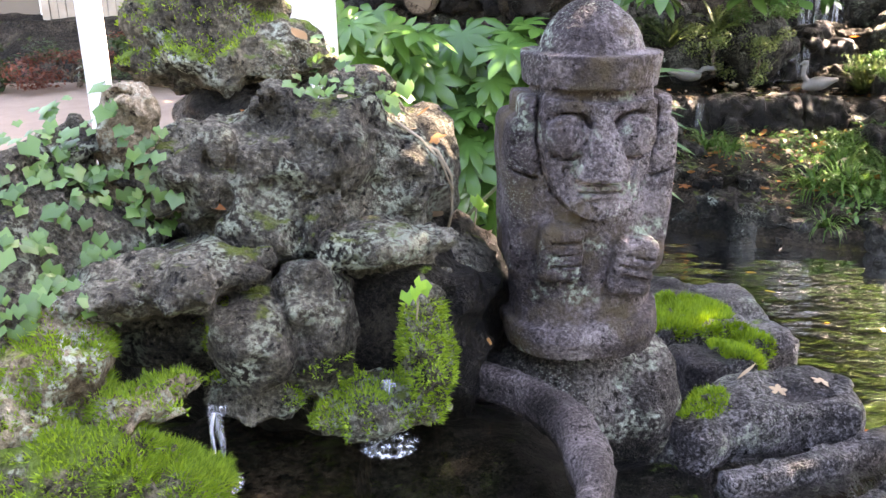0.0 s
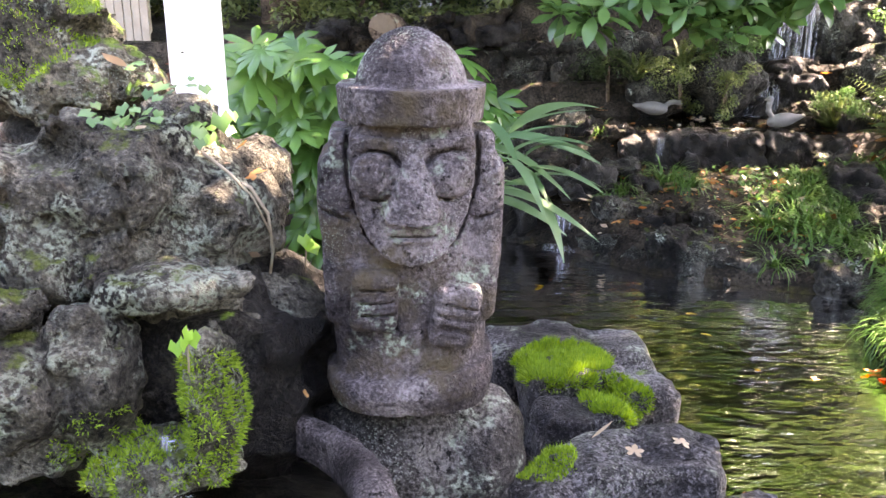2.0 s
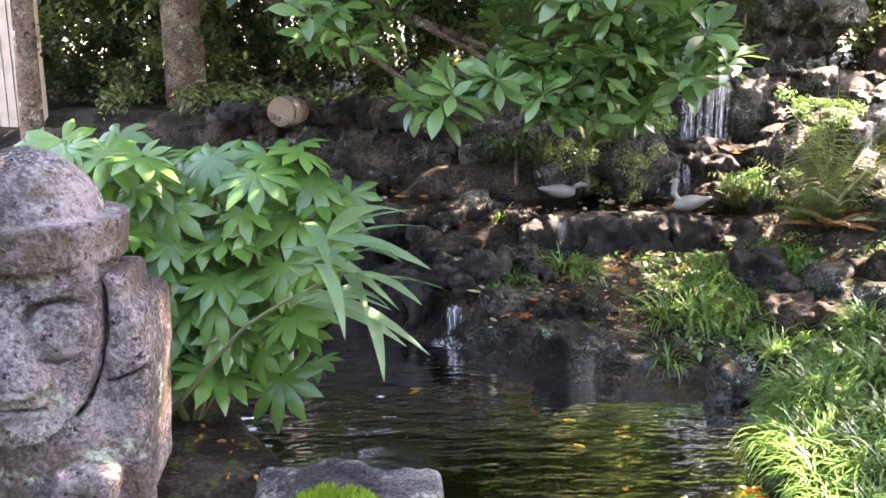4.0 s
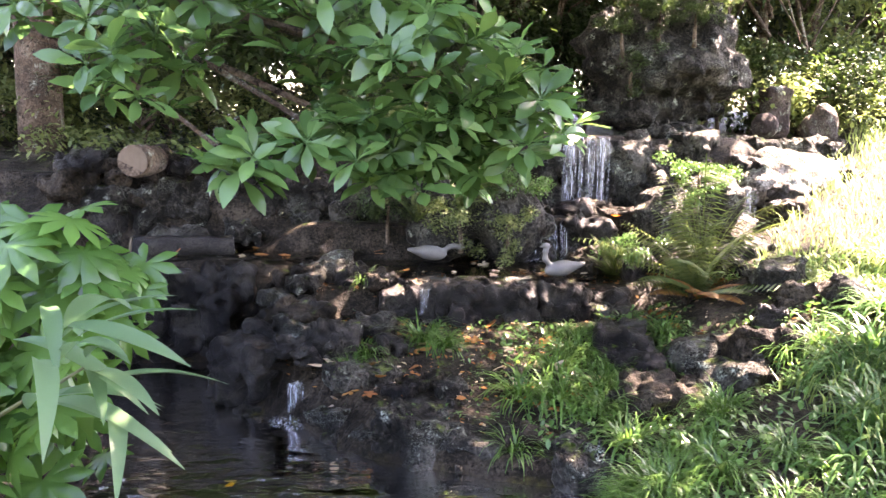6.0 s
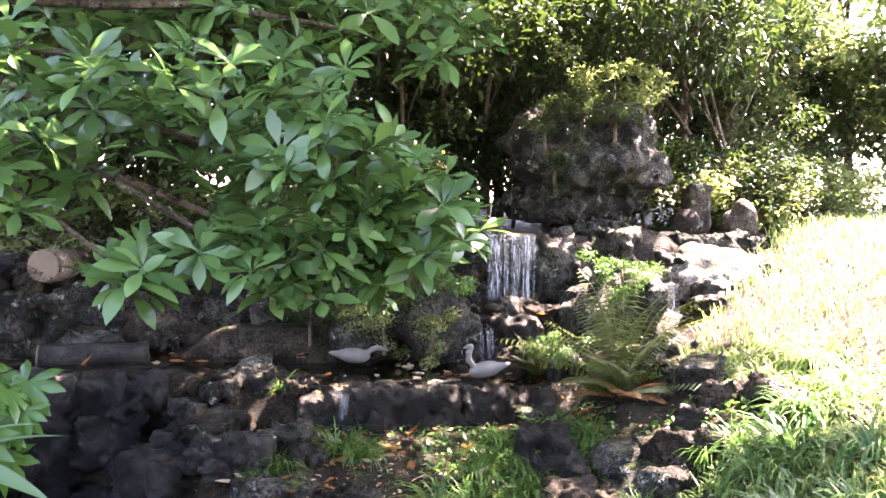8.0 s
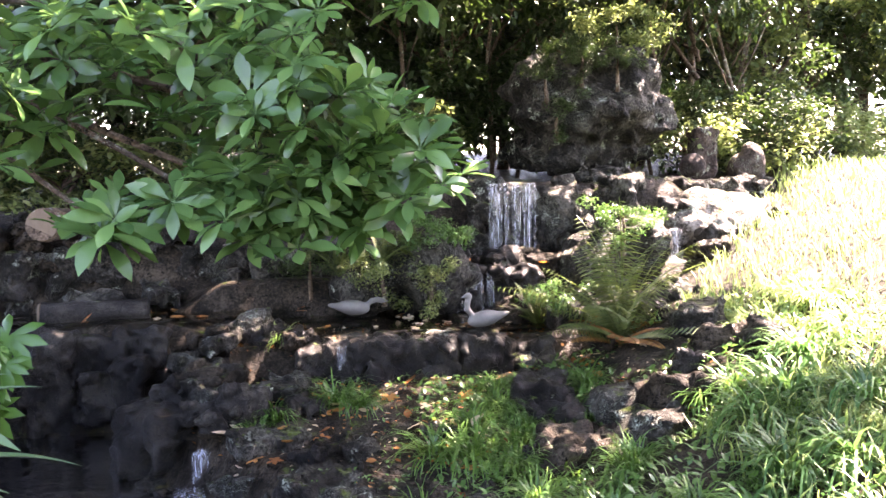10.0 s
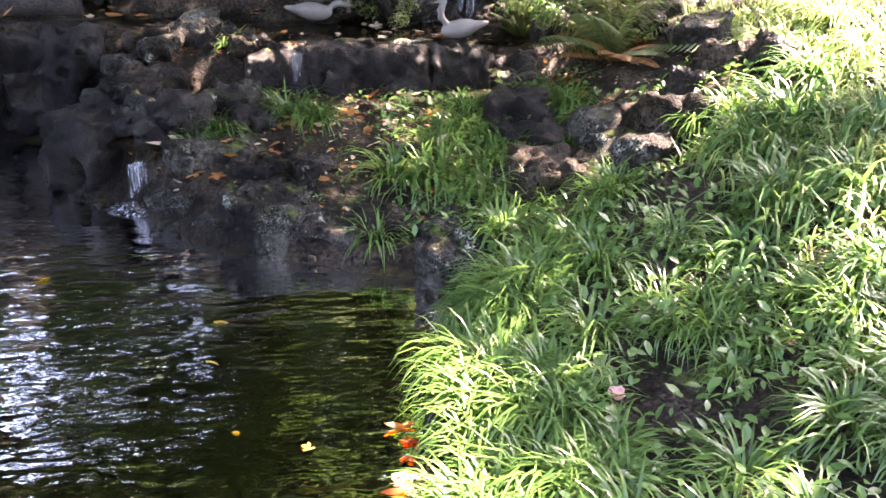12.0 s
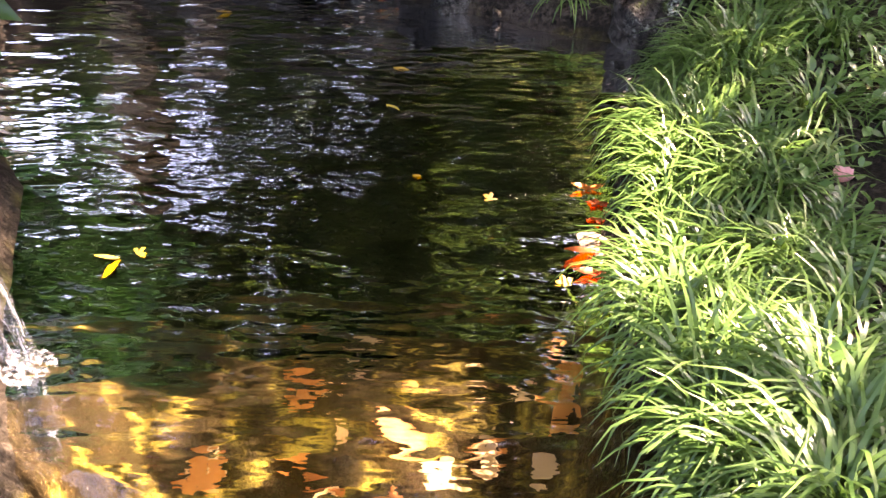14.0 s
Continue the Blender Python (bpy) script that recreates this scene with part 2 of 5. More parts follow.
def nets(field, lo, hi, step):
    """The surface where field(points) is 0, as vertices and quads."""
    n = np.ceil((np.array(hi) - lo) / step).astype(int) + 1
    ax = [lo[i] + step * np.arange(n[i]) for i in range(3)]
    g = np.stack(np.meshgrid(*ax, indexing="ij"), -1).reshape(-1, 3)
    d = field(g).reshape(n)
    s = d < 0
    c = n - 1
    acc, cnt = np.zeros((*c, 3)), np.zeros(c)
    corner = lambda A, o: A[o[0]:o[0] + c[0], o[1]:o[1] + c[1], o[2]:o[2] + c[2]]
    for e in range(3):
        for a in (0, 1):
            for b in (0, 1):
                o = [a, b]
                o.insert(e, 0)
                o2 = list(o)
                o2[e] = 1
                d0, d1 = corner(d, o), corner(d, o2)
                x = (d0 < 0) != (d1 < 0)
                tt = np.where(x, d0 / np.where(x, d0 - d1, 1), 0)
                for k in range(3):
                    acc[..., k] += np.where(x, tt if k == e else o[k], 0)
                cnt += x
    m = cnt > 0
    idx = -np.ones(c, int)
    idx[m] = np.arange(m.sum())
    cells = np.argwhere(m)
    verts = np.array(lo) + step * (cells + acc[m] / cnt[m][:, None])
    quads = []
    for e in range(3):
        u, w = (e + 1) % 3, (e + 2) % 3
        sl0, sl1 = [slice(None)] * 3, [slice(None)] * 3
        sl0[e], sl1[e] = slice(0, -1), slice(1, None)
        x = s[tuple(sl0)] != s[tuple(sl1)]
        for p in np.argwhere(x):
            if p[u] == 0 or p[w] == 0 or p[u] >= c[u] or p[w] >= c[w]:
                continue
            q = []
            for du, dw in ((0, 0), (-1, 0), (-1, -1), (0, -1)):
                r = p.copy()
                r[u] += du
                r[w] += dw
                q.append(idx[tuple(r)])
            if not s[tuple(p)]:
                q.reverse()
            quads.append(q)
    return verts, quads

def smin(a, b, k):
    h = np.clip(0.5 + 0.5 * (b - a) / k, 0, 1)
    return b * (1 - h) + a * h - k * h * (1 - h)

def ell(p, c, r, turn=0.0, tilt=0.0):
    q = p - np.array(c)
    if turn:
        ca, sa = math.cos(radians(turn)), math.sin(radians(turn))
        q = np.stack([q[:, 0] * ca + q[:, 1] * sa, -q[:, 0] * sa + q[:, 1] * ca, q[:, 2]], 1)
    if tilt:
        ca, sa = math.cos(radians(tilt)), math.sin(radians(tilt))
        q = np.stack([q[:, 0] * ca + q[:, 2] * sa, q[:, 1], -q[:, 0] * sa + q[:, 2] * ca], 1)
    r = np.array(r)
    k = np.linalg.norm(q / r, axis=1)
    return (k - 1) * r.min() * np.where(k > 1, np.minimum(1.0, 1), 1)

def block(p, c, r, turn=0.0, rnd=0.03, tilt=0.0):
    q = p - np.array(c)
    ca, sa = math.cos(radians(turn)), math.sin(radians(turn))
    q = np.stack([q[:, 0] * ca + q[:, 1] * sa, -q[:, 0] * sa + q[:, 1] * ca, q[:, 2]], 1)
    if tilt:
        ca, sa = math.cos(radians(tilt)), math.sin(radians(tilt))
        q = np.stack([q[:, 0] * ca + q[:, 2] * sa, q[:, 1], -q[:, 0] * sa + q[:, 2] * ca], 1)
    a = np.abs(q) - (np.array(r) - rnd)
    return np.linalg.norm(np.maximum(a, 0), axis=1) + np.minimum(a.max(1), 0) - rnd

def rock(name, blobs, material, label, step=0.02, rough=0.03, scale=6.0, seed=0, cut=(), k=0.04, category="rock", group="", boxy=False, gain=0.55, octaves=4):
    """One rock: blobs (centre, radii[, turn[, tilt]]) melted together, hollows cut out, and a broken surface."""
    shape = block if boxy else ell
    lo = np.min([np.array(b[0]) - max(b[1]) for b in blobs], 0) - 2.5 * rough
    hi = np.max([np.array(b[0]) + max(b[1]) for b in blobs], 0) + 2.5 * rough

    def field(p):
        d = None
        for b in blobs:
            e = block(p, b[0], b[1], b[2] if len(b) > 2 else 0, min(b[1]) * 0.35, b[3] if len(b) > 3 else 0) if boxy else ell(p, *b)
            d = e if d is None else smin(d, e, k)
        for b in cut:
            d = np.maximum(d, -ell(p, *b))
        f = fbm(p, scale, octaves, seed, gain)
        r = np.abs(vnoise(p * scale * 1.3 + 5, seed + 9))
        pits = np.maximum(0, vnoise(p * 26.0, seed + 3) - 0.1) if step < 0.017 else 0
        return d + rough * (f * 0.9 + 0.9 * r - 0.3 + pits * 0.7)
    v, f = nets(field, lo, hi, step)
    c = np.array([(lo[0] + hi[0]) / 2, (lo[1] + hi[1]) / 2, v[:, 2].min()])
    ob = new(name, mesh_of(name, v - c, f, material))
    ob.location = c
    return tagged(ob, label, category, group)

# ---- the ground, one sheet with the pond hollow ----
WATER = -0.5
POND = np.array([(1.55, 2.75), (1.25, 3.25), (1.0, 3.7), (0.75, 4.4), (0.2, 5.2), (-0.5, 6.5), (-0.6, 8.0), (-0.4, 8.95), (0.8, 8.95), (1.05, 8.2), (1.3, 7.5), (1.6, 7.2), (2.1, 6.55), (2.9, 6.15), (3.5, 5.95), (3.5, 5.4), (3.2, 4.8), (3.05, 4.2), (3.1, 3.4), (3.15, 2.75), (2.8, 2.45), (2.1, 2.4)])

def inside(x, y, poly):
    """Signed distance to a polygon, negative inside."""
    d, s = np.full(x.shape, 1e9), np.zeros(x.shape, bool)
    for a, b in zip(poly, np.roll(poly, -1, 0)):
        e = b - a
        t = np.clip(((x - a[0]) * e[0] + (y - a[1]) * e[1]) / (e @ e), 0, 1)
        d = np.minimum(d, np.hypot(x - a[0] - t * e[0], y - a[1] - t * e[1]))
        s ^= ((a[1] > y) != (b[1] > y)) & (x < e[0] * (y - a[1]) / (e[1] if e[1] else 1e-9) + a[0])
    return np.where(s, -d, d)

def step_up(v, a, b):
    t = np.clip((v - a) / (b - a), 0, 1)
    return t * t * (3 - 2 * t)

def land(x, y):
    """Height of the ground."""
    x, y = np.asarray(x, float), np.asarray(y, float)
    mid = -0.38 + 0.38 * step_up(y, 6.0, 8.0) + 0.28 * step_up(y, 8.35, 8.5) + 0.42 * step_up(y, 9.6, 9.75) + 0.9 * step_up(y, 10.2, 10.4) + 0.08 * np.clip(y - 12, 0, 8)
    left = -0.4 + 0.80 * step_up(y, 8.9, 9.05) + 0.75 * step_up(y, 9.9, 10.3) + 0.1 * np.clip(y - 10.5, 0, 8)
    right = -0.3 + 0.291 * (np.clip(x, 2.5, 9) - 3.7) + 0.062 * (np.clip(y, 0, 20) - 4.3)
    far = step_up(x, 0.9, 1.5) * mid + (1 - step_up(x, 0.9, 1.5)) * left
    far = np.where(x < -0.7, np.maximum(far, 0.42 + 0.9 * step_up(y, 9, 11)), far)
    w = step_up(x - 4.0 - np.maximum(0, y - 8) * 0.9, 0, 1.2)
    w = np.where(y < 6, step_up(x, 2.6, 3.2), w)
    far = far * (1 - w) + right * w
    near = np.where(x < -0.2, 0.2 + 0.22 * step_up(-x, 0.8, 1.8), -0.05) * 1.0
    near = near * (1 - step_up(x, 2.6, 4.0)) + (right + 0.1) * step_up(x, 2.6, 4.0)
    n = 1 - step_up(y, 2.6, 4.2)
    z = near * n + far * (1 - n)
    d = inside(x, y, POND)
    bowl = -0.95 + 0.6 * step_up(d, -0.5, 0.05)
    z = np.where(d < 0.12, np.minimum(z, bowl) * step_up(-d, -0.12, 0.0) + z * (1 - step_up(-d, -0.12, 0.0)), z)
    g = np.stack([x, y, 0 * x], -1).reshape(-1, 3)
    z = z + 0.03 * fbm(g, 1.7, 3, 3).reshape(x.shape) + 0.014 * fbm(g, 7.0, 2, 8).reshape(x.shape)
    return z

def ground():
    fx = np.concatenate([[-300, -120, -50, -25, -14, -9, -7], np.arange(-6, 11.01, 0.08), [12, 14, 18, 26, 50, 120, 300]])
    fy = np.concatenate([[-300, -120, -50, -25, -12, -6], np.arange(-3, 14.01, 0.08), [15, 17, 20, 26, 36, 60, 120, 300]])
    X, Y = np.meshgrid(fx, fy, indexing="ij")
    Z = land(X, Y)
    v = np.stack([X, Y, Z], -1).reshape(-1, 3)
    nx, ny = len(fx), len(fy)
    i = (np.arange(nx - 1)[:, None] * ny + np.arange(ny - 1)[None]).reshape(-1)
    f = np.stack([i, i + ny, i + ny + 1, i + 1], 1)
    return tagged(new("ground", mesh_of("ground", v, f, M_EARTH)), "dark wet earth around a garden pond", "ground", kind="structure")

def pool(name, poly, z, material, label):
    bm = bmesh.new()
    bm.faces.new([bm.verts.new((p[0], p[1], z)) for p in poly])
    bmesh.ops.triangulate(bm, faces=bm.faces[:])
    me = bpy.data.meshes.new(name)
    bm.to_mesh(me)
    bm.free()
    me.materials.append(material)
    ob = new(name, me)
    ob.visible_shadow = False
    return tagged(ob, label, "water", kind="structure")

def at(x, y):
    return float(land(np.array([x]), np.array([y]))[0])

ground()
ctr = POND.mean(0)
pool("water_pond", [tuple(p + (p - ctr) / np.linalg.norm(p - ctr) * 0.3) for p in POND], WATER, M_POND, "dark rippled pond water reflecting the sky")

# ---- statue, basin and slabs ----
def statue():
    """The carved stone grandfather, one unit tall: brimmed hat, bulging eyes, wedge nose, two hands on the belly."""
    def field(q):
        x, y, z = q.T
        # body: a flattened barrel that narrows upward
        w = np.interp(z, [0, 0.06, 0.12, 0.25, 0.5, 0.78], [0.195, 0.21, 0.205, 0.212, 0.188, 0.16])
        dp = np.interp(z, [0, 0.06, 0.12, 0.4, 0.78], [0.185, 0.20, 0.175, 0.15, 0.125])
        r = ((np.abs(x) / w) ** 2.5 + (np.abs(y) / dp) ** 2.5) ** (1 / 2.5)
        d = np.maximum((r - 1) * 0.16, np.maximum(-z, z - 0.81))
        # rolled foot, higher on one side
        roll = 0.105 + 0.10 * x
        d = smin(d, np.maximum((r - 1.07) * 0.16, np.maximum(np.abs(z - roll * 0.5) - roll * 0.5 + 0.004, -z)) - 0.006, 0.012)
        d = np.maximum(d, -(np.sqrt((r * 0.2 - 0.207) ** 2 + (z - roll - 0.012) ** 2) - 0.010))
        # mantle: arms below, flat ear slabs above
        for sgn in (-1, 1):
            d = smin(d, block(q, (sgn * 0.186, 0.03, 0.455), (0.048, 0.14, 0.235), 0, 0.04, -sgn * 2), 0.010)
            d = smin(d, block(q, (sgn * 0.180, -0.01, 0.655), (0.032, 0.10, 0.095), 0, 0.018, sgn * 2), 0.006)
            # crease between forearm and belly
            d = np.maximum(d, -block(q, (sgn * 0.150, -0.165, 0.40), (0.007, 0.045, 0.15), 0, 0.006, -sgn * 5))
            d = np.maximum(d, -block(q, (sgn * 0.20, -0.13, 0.535), (0.05, 0.05, 0.007), 0, 0.006, sgn * 20))
        # face shield with a round chin
        hw = np.interp(z, [0.415, 0.425, 0.445, 0.48, 0.54, 0.62, 0.70, 0.79], [0.0, 0.045, 0.078, 0.108, 0.134, 0.153, 0.155, 0.145])
        front = 0.176 - 1.7 * x * x + 0.012 * np.clip((0.52 - z) / 0.08, 0, 1)
        face = np.maximum(np.maximum((np.abs(x) - hw) * 0.8, -y - front), np.maximum(0.415 - z, np.maximum(z - 0.80, y)))
        d = smin(d, face, 0.010)
        d = np.maximum(d, -np.maximum(np.abs(np.abs(x) - hw - 0.010) - 0.005, np.maximum(y + 0.075, np.maximum(0.45 - z, z - 0.76))))
        # forehead set back above the brow
        brow = 0.722 + 0.06 * np.abs(x)
        d = np.maximum(d, -np.maximum(brow + 0.012 - z, np.maximum(z - 0.80, y + front - 0.020)))
        d = smin(d, np.maximum(np.abs(z - brow) - 0.009, np.maximum(np.abs(x) - 0.148, np.abs(y + front - 0.008) - 0.010)) - 0.003, 0.006)
        for sgn in (-1, 1):
            ex, ez = sgn * 0.089, 0.648
            er = np.hypot((x - ex) / 1.05, z - ez)
            ys = -(0.176 - 1.7 * ex * ex)
            # sunk eye ring, then the flat bulging eye
            d = np.maximum(d, -np.maximum(er - 0.069, y - ys - 0.022))
            d = np.minimum(d, np.maximum(np.maximum(ell(q, (ex, ys + 0.040, ez), (0.085, 0.066, 0.083)), er - 0.057), y))
            # fold from the nostril to the mouth corner
            g = np.abs(np.hypot(x - sgn * 0.004, z - 0.53) - 0.088)
            d = np.maximum(d, -np.maximum(g - 0.006, np.maximum(y + front - 0.008, np.maximum(np.abs(z - 0.52) - 0.042, 0.05 - sgn * x))))
        # wedge nose with a flat underside
        nw = np.interp(z, [0.54, 0.565, 0.60, 0.69, 0.72], [0.062, 0.066, 0.050, 0.020, 0.022])
        nf = np.interp(z, [0.54, 0.58, 0.70], [0.052, 0.046, 0.010])
        nose = np.maximum(np.maximum(np.abs(x) - nw, -y - front - nf + 3.0 * x * x), np.maximum(np.maximum(0.542 - z, z - 0.715), y + 0.1)) - 0.004
        d = smin(d, nose, 0.010)
        # muzzle and thin lips
        d = np.maximum(d, -block(q, (0, -0.186, 0.523), (0.060, 0.020, 0.012), 0, 0.010))
        d = smin(d, block(q, (0, -0.164, 0.506), (0.056, 0.022, 0.007), 0, 0.006), 0.005)
        d = smin(d, block(q, (0, -0.168, 0.484), (0.050, 0.022, 0.008), 0, 0.007), 0.005)
        d = np.maximum(d, -block(q, (0, -0.186, 0.495), (0.060, 0.022, 0.004), 0, 0.003))
        # hands with finger grooves
        for sgn, hx, hz, hw2, hh, lean in ((-1, -0.098, 0.318, 0.060, 0.082, -3), (1, 0.108, 0.270, 0.062, 0.086, -8)):
            d = np.maximum(d, -block(q, (hx, -0.185, hz), (hw2 + 0.012, 0.034, hh + 0.012), 0, 0.02, lean))
            d = np.minimum(d, block(q, (hx, -0.142, hz), (hw2, 0.05, hh), 0, 0.022, lean))
            for i in range(3):
                d = np.maximum(d, -block(q, (hx + 0.008, -0.194, hz + 0.036 - 0.034 * i), (hw2 * 0.80, 0.018, 0.0048), 0, 0.004, lean * 1.2 - 5 * sgn))
        # hat: brim and dome
        rb = np.sqrt(x ** 2 + (y / 1.06) ** 2)
        d = np.minimum(d, np.maximum(np.abs(z - 0.815) - 0.038, rb - 0.183 + 0.10 * (0.815 - z)) - 0.006)
        d = np.minimum(d, np.maximum(ell(q, (0, 0, 0.835), (0.146, 0.142, 0.165)), 0.83 - z))
        pits = np.maximum(0, vnoise(q * 62, 6) - 0.42)
        return d + 0.0035 * fbm(q, 9.0, 3, 4) + 0.012 * pits
    v, f = nets(field, (-0.26, -0.29, -0.01), (0.26, 0.24, 1.03), 0.0062)
    ob = new("stone_statue", mesh_of("stone_statue", v, f, M_STATUE))
    ob.location = (0.412, 2.43, 0.437)
    ob.rotation_euler = (radians(1.0), radians(1.0), radians(5))
    ob.scale = (1.03, 1.03, 1.01)
    return tagged(ob, "grey pitted basalt guardian figure with brimmed hat on a rock", "statue")

statue()
rock("pedestal_rock", [((0.40, 2.49, 0.17), (0.27, 0.23, 0.31)), ((0.62, 2.45, 0.18), (0.14, 0.17, 0.22)), ((0.14, 2.62, 0.18), (0.2, 0.2, 0.24))], M_PED, "dark basalt pedestal rock under the stone figure", 0.015, 0.02, 6, 11)

def rim():
    """The curved stone lip of the round basin."""
    bm = bmesh.new()
    rings = []
    n, m = 72, 20
    for i in range(n + 1):
        a = radians(112 - 195 * i / n)
        cx, cy = -0.13 + 0.49 * math.cos(a), 1.84 + 0.54 * math.sin(a)
        ring = []
        for j in range(m):
            b = 2 * math.pi * j / m
            w = 0.05 + 0.012 * math.sin(i * 0.21) + 0.006 * noise.noise((i * 0.3, j * 0.5, 2))
            r, z = w * math.copysign(abs(math.cos(b)) ** 0.8, math.cos(b)), 0.085 * math.copysign(abs(math.sin(b)) ** 0.7, math.sin(b))
            s = 0.012 * noise.noise((i * 0.16, j * 0.25, 7)) + 0.008 * noise.noise((i * 0.7, j * 0.9, 3))
            ring.append(bm.verts.new((cx + (r + s) * math.cos(a), cy + (r + s) * math.sin(a), 0.315 + z + s)))
        rings.append(ring)
    for a, b in zip(rings, rings[1:]):
        for j in range(m):
            bm.faces.new((a[j], b[j], b[(j + 1) % m], a[(j + 1) % m]))
    bm.faces.new(rings[0])
    bm.faces.new(list(reversed(rings[-1])))
    for f in bm.faces:
        f.smooth = True
    ob = part("basin_kerb", bm, M_RIM, None)
    return tagged(ob, "curved pitted dark basalt rim of a round basin", "basin rim")

rim()
rock("basin_bed", [((-0.2, 1.75, 0.0), (0.75, 0.72, 0.24))], M_WETSHADE, "dark stone floor of the round basin", 0.03, 0.02, 5, 21, cut=[((-0.2, 1.75, 0.42), (0.62, 0.6, 0.34))])
pool("water_basin", [(-0.25 + 0.60 * math.cos(a), 1.72 + 0.62 * math.sin(a)) for a in np.linspace(0, 2 * math.pi, 40)[:-1]], 0.325, M_BASIN, "still dark water in the round basin")

rock("lava_slab", [((1.08, 3.33, 0.08), (0.24, 0.17, 0.14), -8), ((0.86, 3.36, 0.09), (0.2, 0.14, 0.13), 6), ((1.19, 3.10, 0.04), (0.13, 0.22, 0.13), 10)], M_LAVA, "dark wet lava slab jutting over the pond", 0.014, 0.02, 5, 131, boxy=True)
rock("lava_slab", [((0.97, 3.06, 0.06), (0.18, 0.13, 0.17), 8)], M_LAVA, "moss-capped lava block beside the stone figure", 0.014, 0.02, 7, 37, boxy=True)
rock("lava_slab", [((0.97, 2.79, 0.03), (0.14, 0.10, 0.16), 8)], M_LAVA, "small rounded lava block with a mossy edge", 0.013, 0.02, 7, 32, boxy=True)
rock("lava_slab", [((1.08, 2.47, 0.04), (0.24, 0.15, 0.16), 15), ((0.84, 2.36, 0.03), (0.16, 0.10, 0.15), 36), ((1.25, 2.49, 0.03), (0.10, 0.15, 0.16), -16)], M_LAVA, "broad grey lava slab washed by overflow", 0.013, 0.022, 7, 33, boxy=True)
rock("lava_slab", [((1.0, 2.15, 0.0), (0.22, 0.038, 0.13), 18), ((1.30, 2.285, 0.0), (0.19, 0.04, 0.12), 27)], M_LAVA, "narrow wet lava strip between runnels", 0.011, 0.014, 9, 34, boxy=True)
rock("lava_slab", [((1.18, 1.93, -0.06), (0.5, 0.13, 0.15), 21), ((1.5, 2.12, -0.1), (0.2, 0.15, 0.15), 16)], M_LAVA, "grey lava slab at the pond bank", 0.015, 0.024, 7, 35, boxy=True)
rock("lava_slab", [((0.66, 2.1, -0.12), (0.28, 0.3, 0.14), 0), ((1.0, 2.5, -0.42), (0.42, 0.55, 0.28), 0), ((0.9, 3.1, -0.4), (0.35, 0.4, 0.3), 0)], M_WETSHADE, "wet stone bed with shade in its colour under the overflow", 0.025, 0.015, 5, 36, boxy=True)

# ---- the rockery ----
rock("rockery_boulder", [((-0.74, 2.85, 1.40), (0.27, 0.22, 0.2)), ((-0.62, 2.75, 1.28), (0.3, 0.2, 0.1)), ((-0.82, 2.85, 1.55), (0.16, 0.16, 0.16))], M_TUFFMOSS, "mossy volcanic boulder topping the rockery", 0.016, 0.05, 7, 41)
rock("rockery_boulder", [((-0.52, 2.36, 1.0), (0.36, 0.26, 0.16), 0, 14), ((-0.33, 2.40, 1.04), (0.2, 0.22, 0.15)), ((-0.15, 2.46, 0.93), (0.2, 0.2, 0.15)), ((-0.45, 2.28, 0.87), (0.24, 0.2, 0.12)), ((-0.45, 2.38, 1.17), (0.10, 0.12, 0.1)), ((-0.7, 2.25, 1.03), (0.12, 0.12, 0.06))], M_TUFF, "large craggy grey tuff boulder with lichen", 0.014, 0.045, 8, 42)
rock("rockery_boulder", [((-0.83, 2.28, 1.08), (0.1, 0.12, 0.16)), ((-0.84, 2.3, 0.95), (0.12, 0.12, 0.12))], M_WARM, "upright yellowish tuff rock behind ivy", 0.014, 0.03, 9, 43)
rock("rockery_boulder", [((-1.1, 2.2, 0.8), (0.3, 0.25, 0.32)), ((-1.25, 1.95, 0.7), (0.3, 0.25, 0.25))], M_TUFF, "grey tuff rock overgrown with ivy", 0.02, 0.05, 6, 44)
rock("spout_rock", [((-0.36, 2.08, 0.61), (0.12, 0.15, 0.22)), ((-0.05, 2.06, 0.56), (0.062, 0.13, 0.18)), ((-0.2, 2.18, 0.83), (0.19, 0.12, 0.055)), ((-0.21, 2.04, 0.41), (0.17, 0.13, 0.07)), ((-0.19, 2.27, 0.65), (0.2, 0.05, 0.22))], M_TUFF, "hollow tuff spout rock with moss and trickling water", 0.010, 0.018, 11, 45, cut=[((-0.185, 1.94, 0.665), (0.07, 0.29, 0.125)), ((-0.15, 1.9, 0.53), (0.045, 0.28, 0.08))], k=0.025)
rock("spout_rock", [((-0.76, 2.02, 0.78), (0.3, 0.2, 0.075), 0, 8), ((-0.49, 2.0, 0.63), (0.12, 0.16, 0.13)), ((-0.66, 2.2, 0.6), (0.3, 0.08, 0.16)), ((-0.52, 2.04, 0.46), (0.14, 0.12, 0.07))], M_TUFF, "lichened tuff rock arching over a small spring", 0.012, 0.022, 10, 46, cut=[((-0.72, 1.86, 0.64), (0.12, 0.28, 0.085), 0, 12)], k=0.025)
rock("rockery_boulder", [((-0.95, 1.86, 0.66), (0.14, 0.15, 0.12)), ((-0.76, 1.84, 0.53), (0.16, 0.12, 0.05), 0, 16), ((-1.05, 1.85, 0.55), (0.2, 0.2, 0.15))], M_WARM, "sunlit tan tuff rock with lichen and moss", 0.013, 0.028, 9, 47)
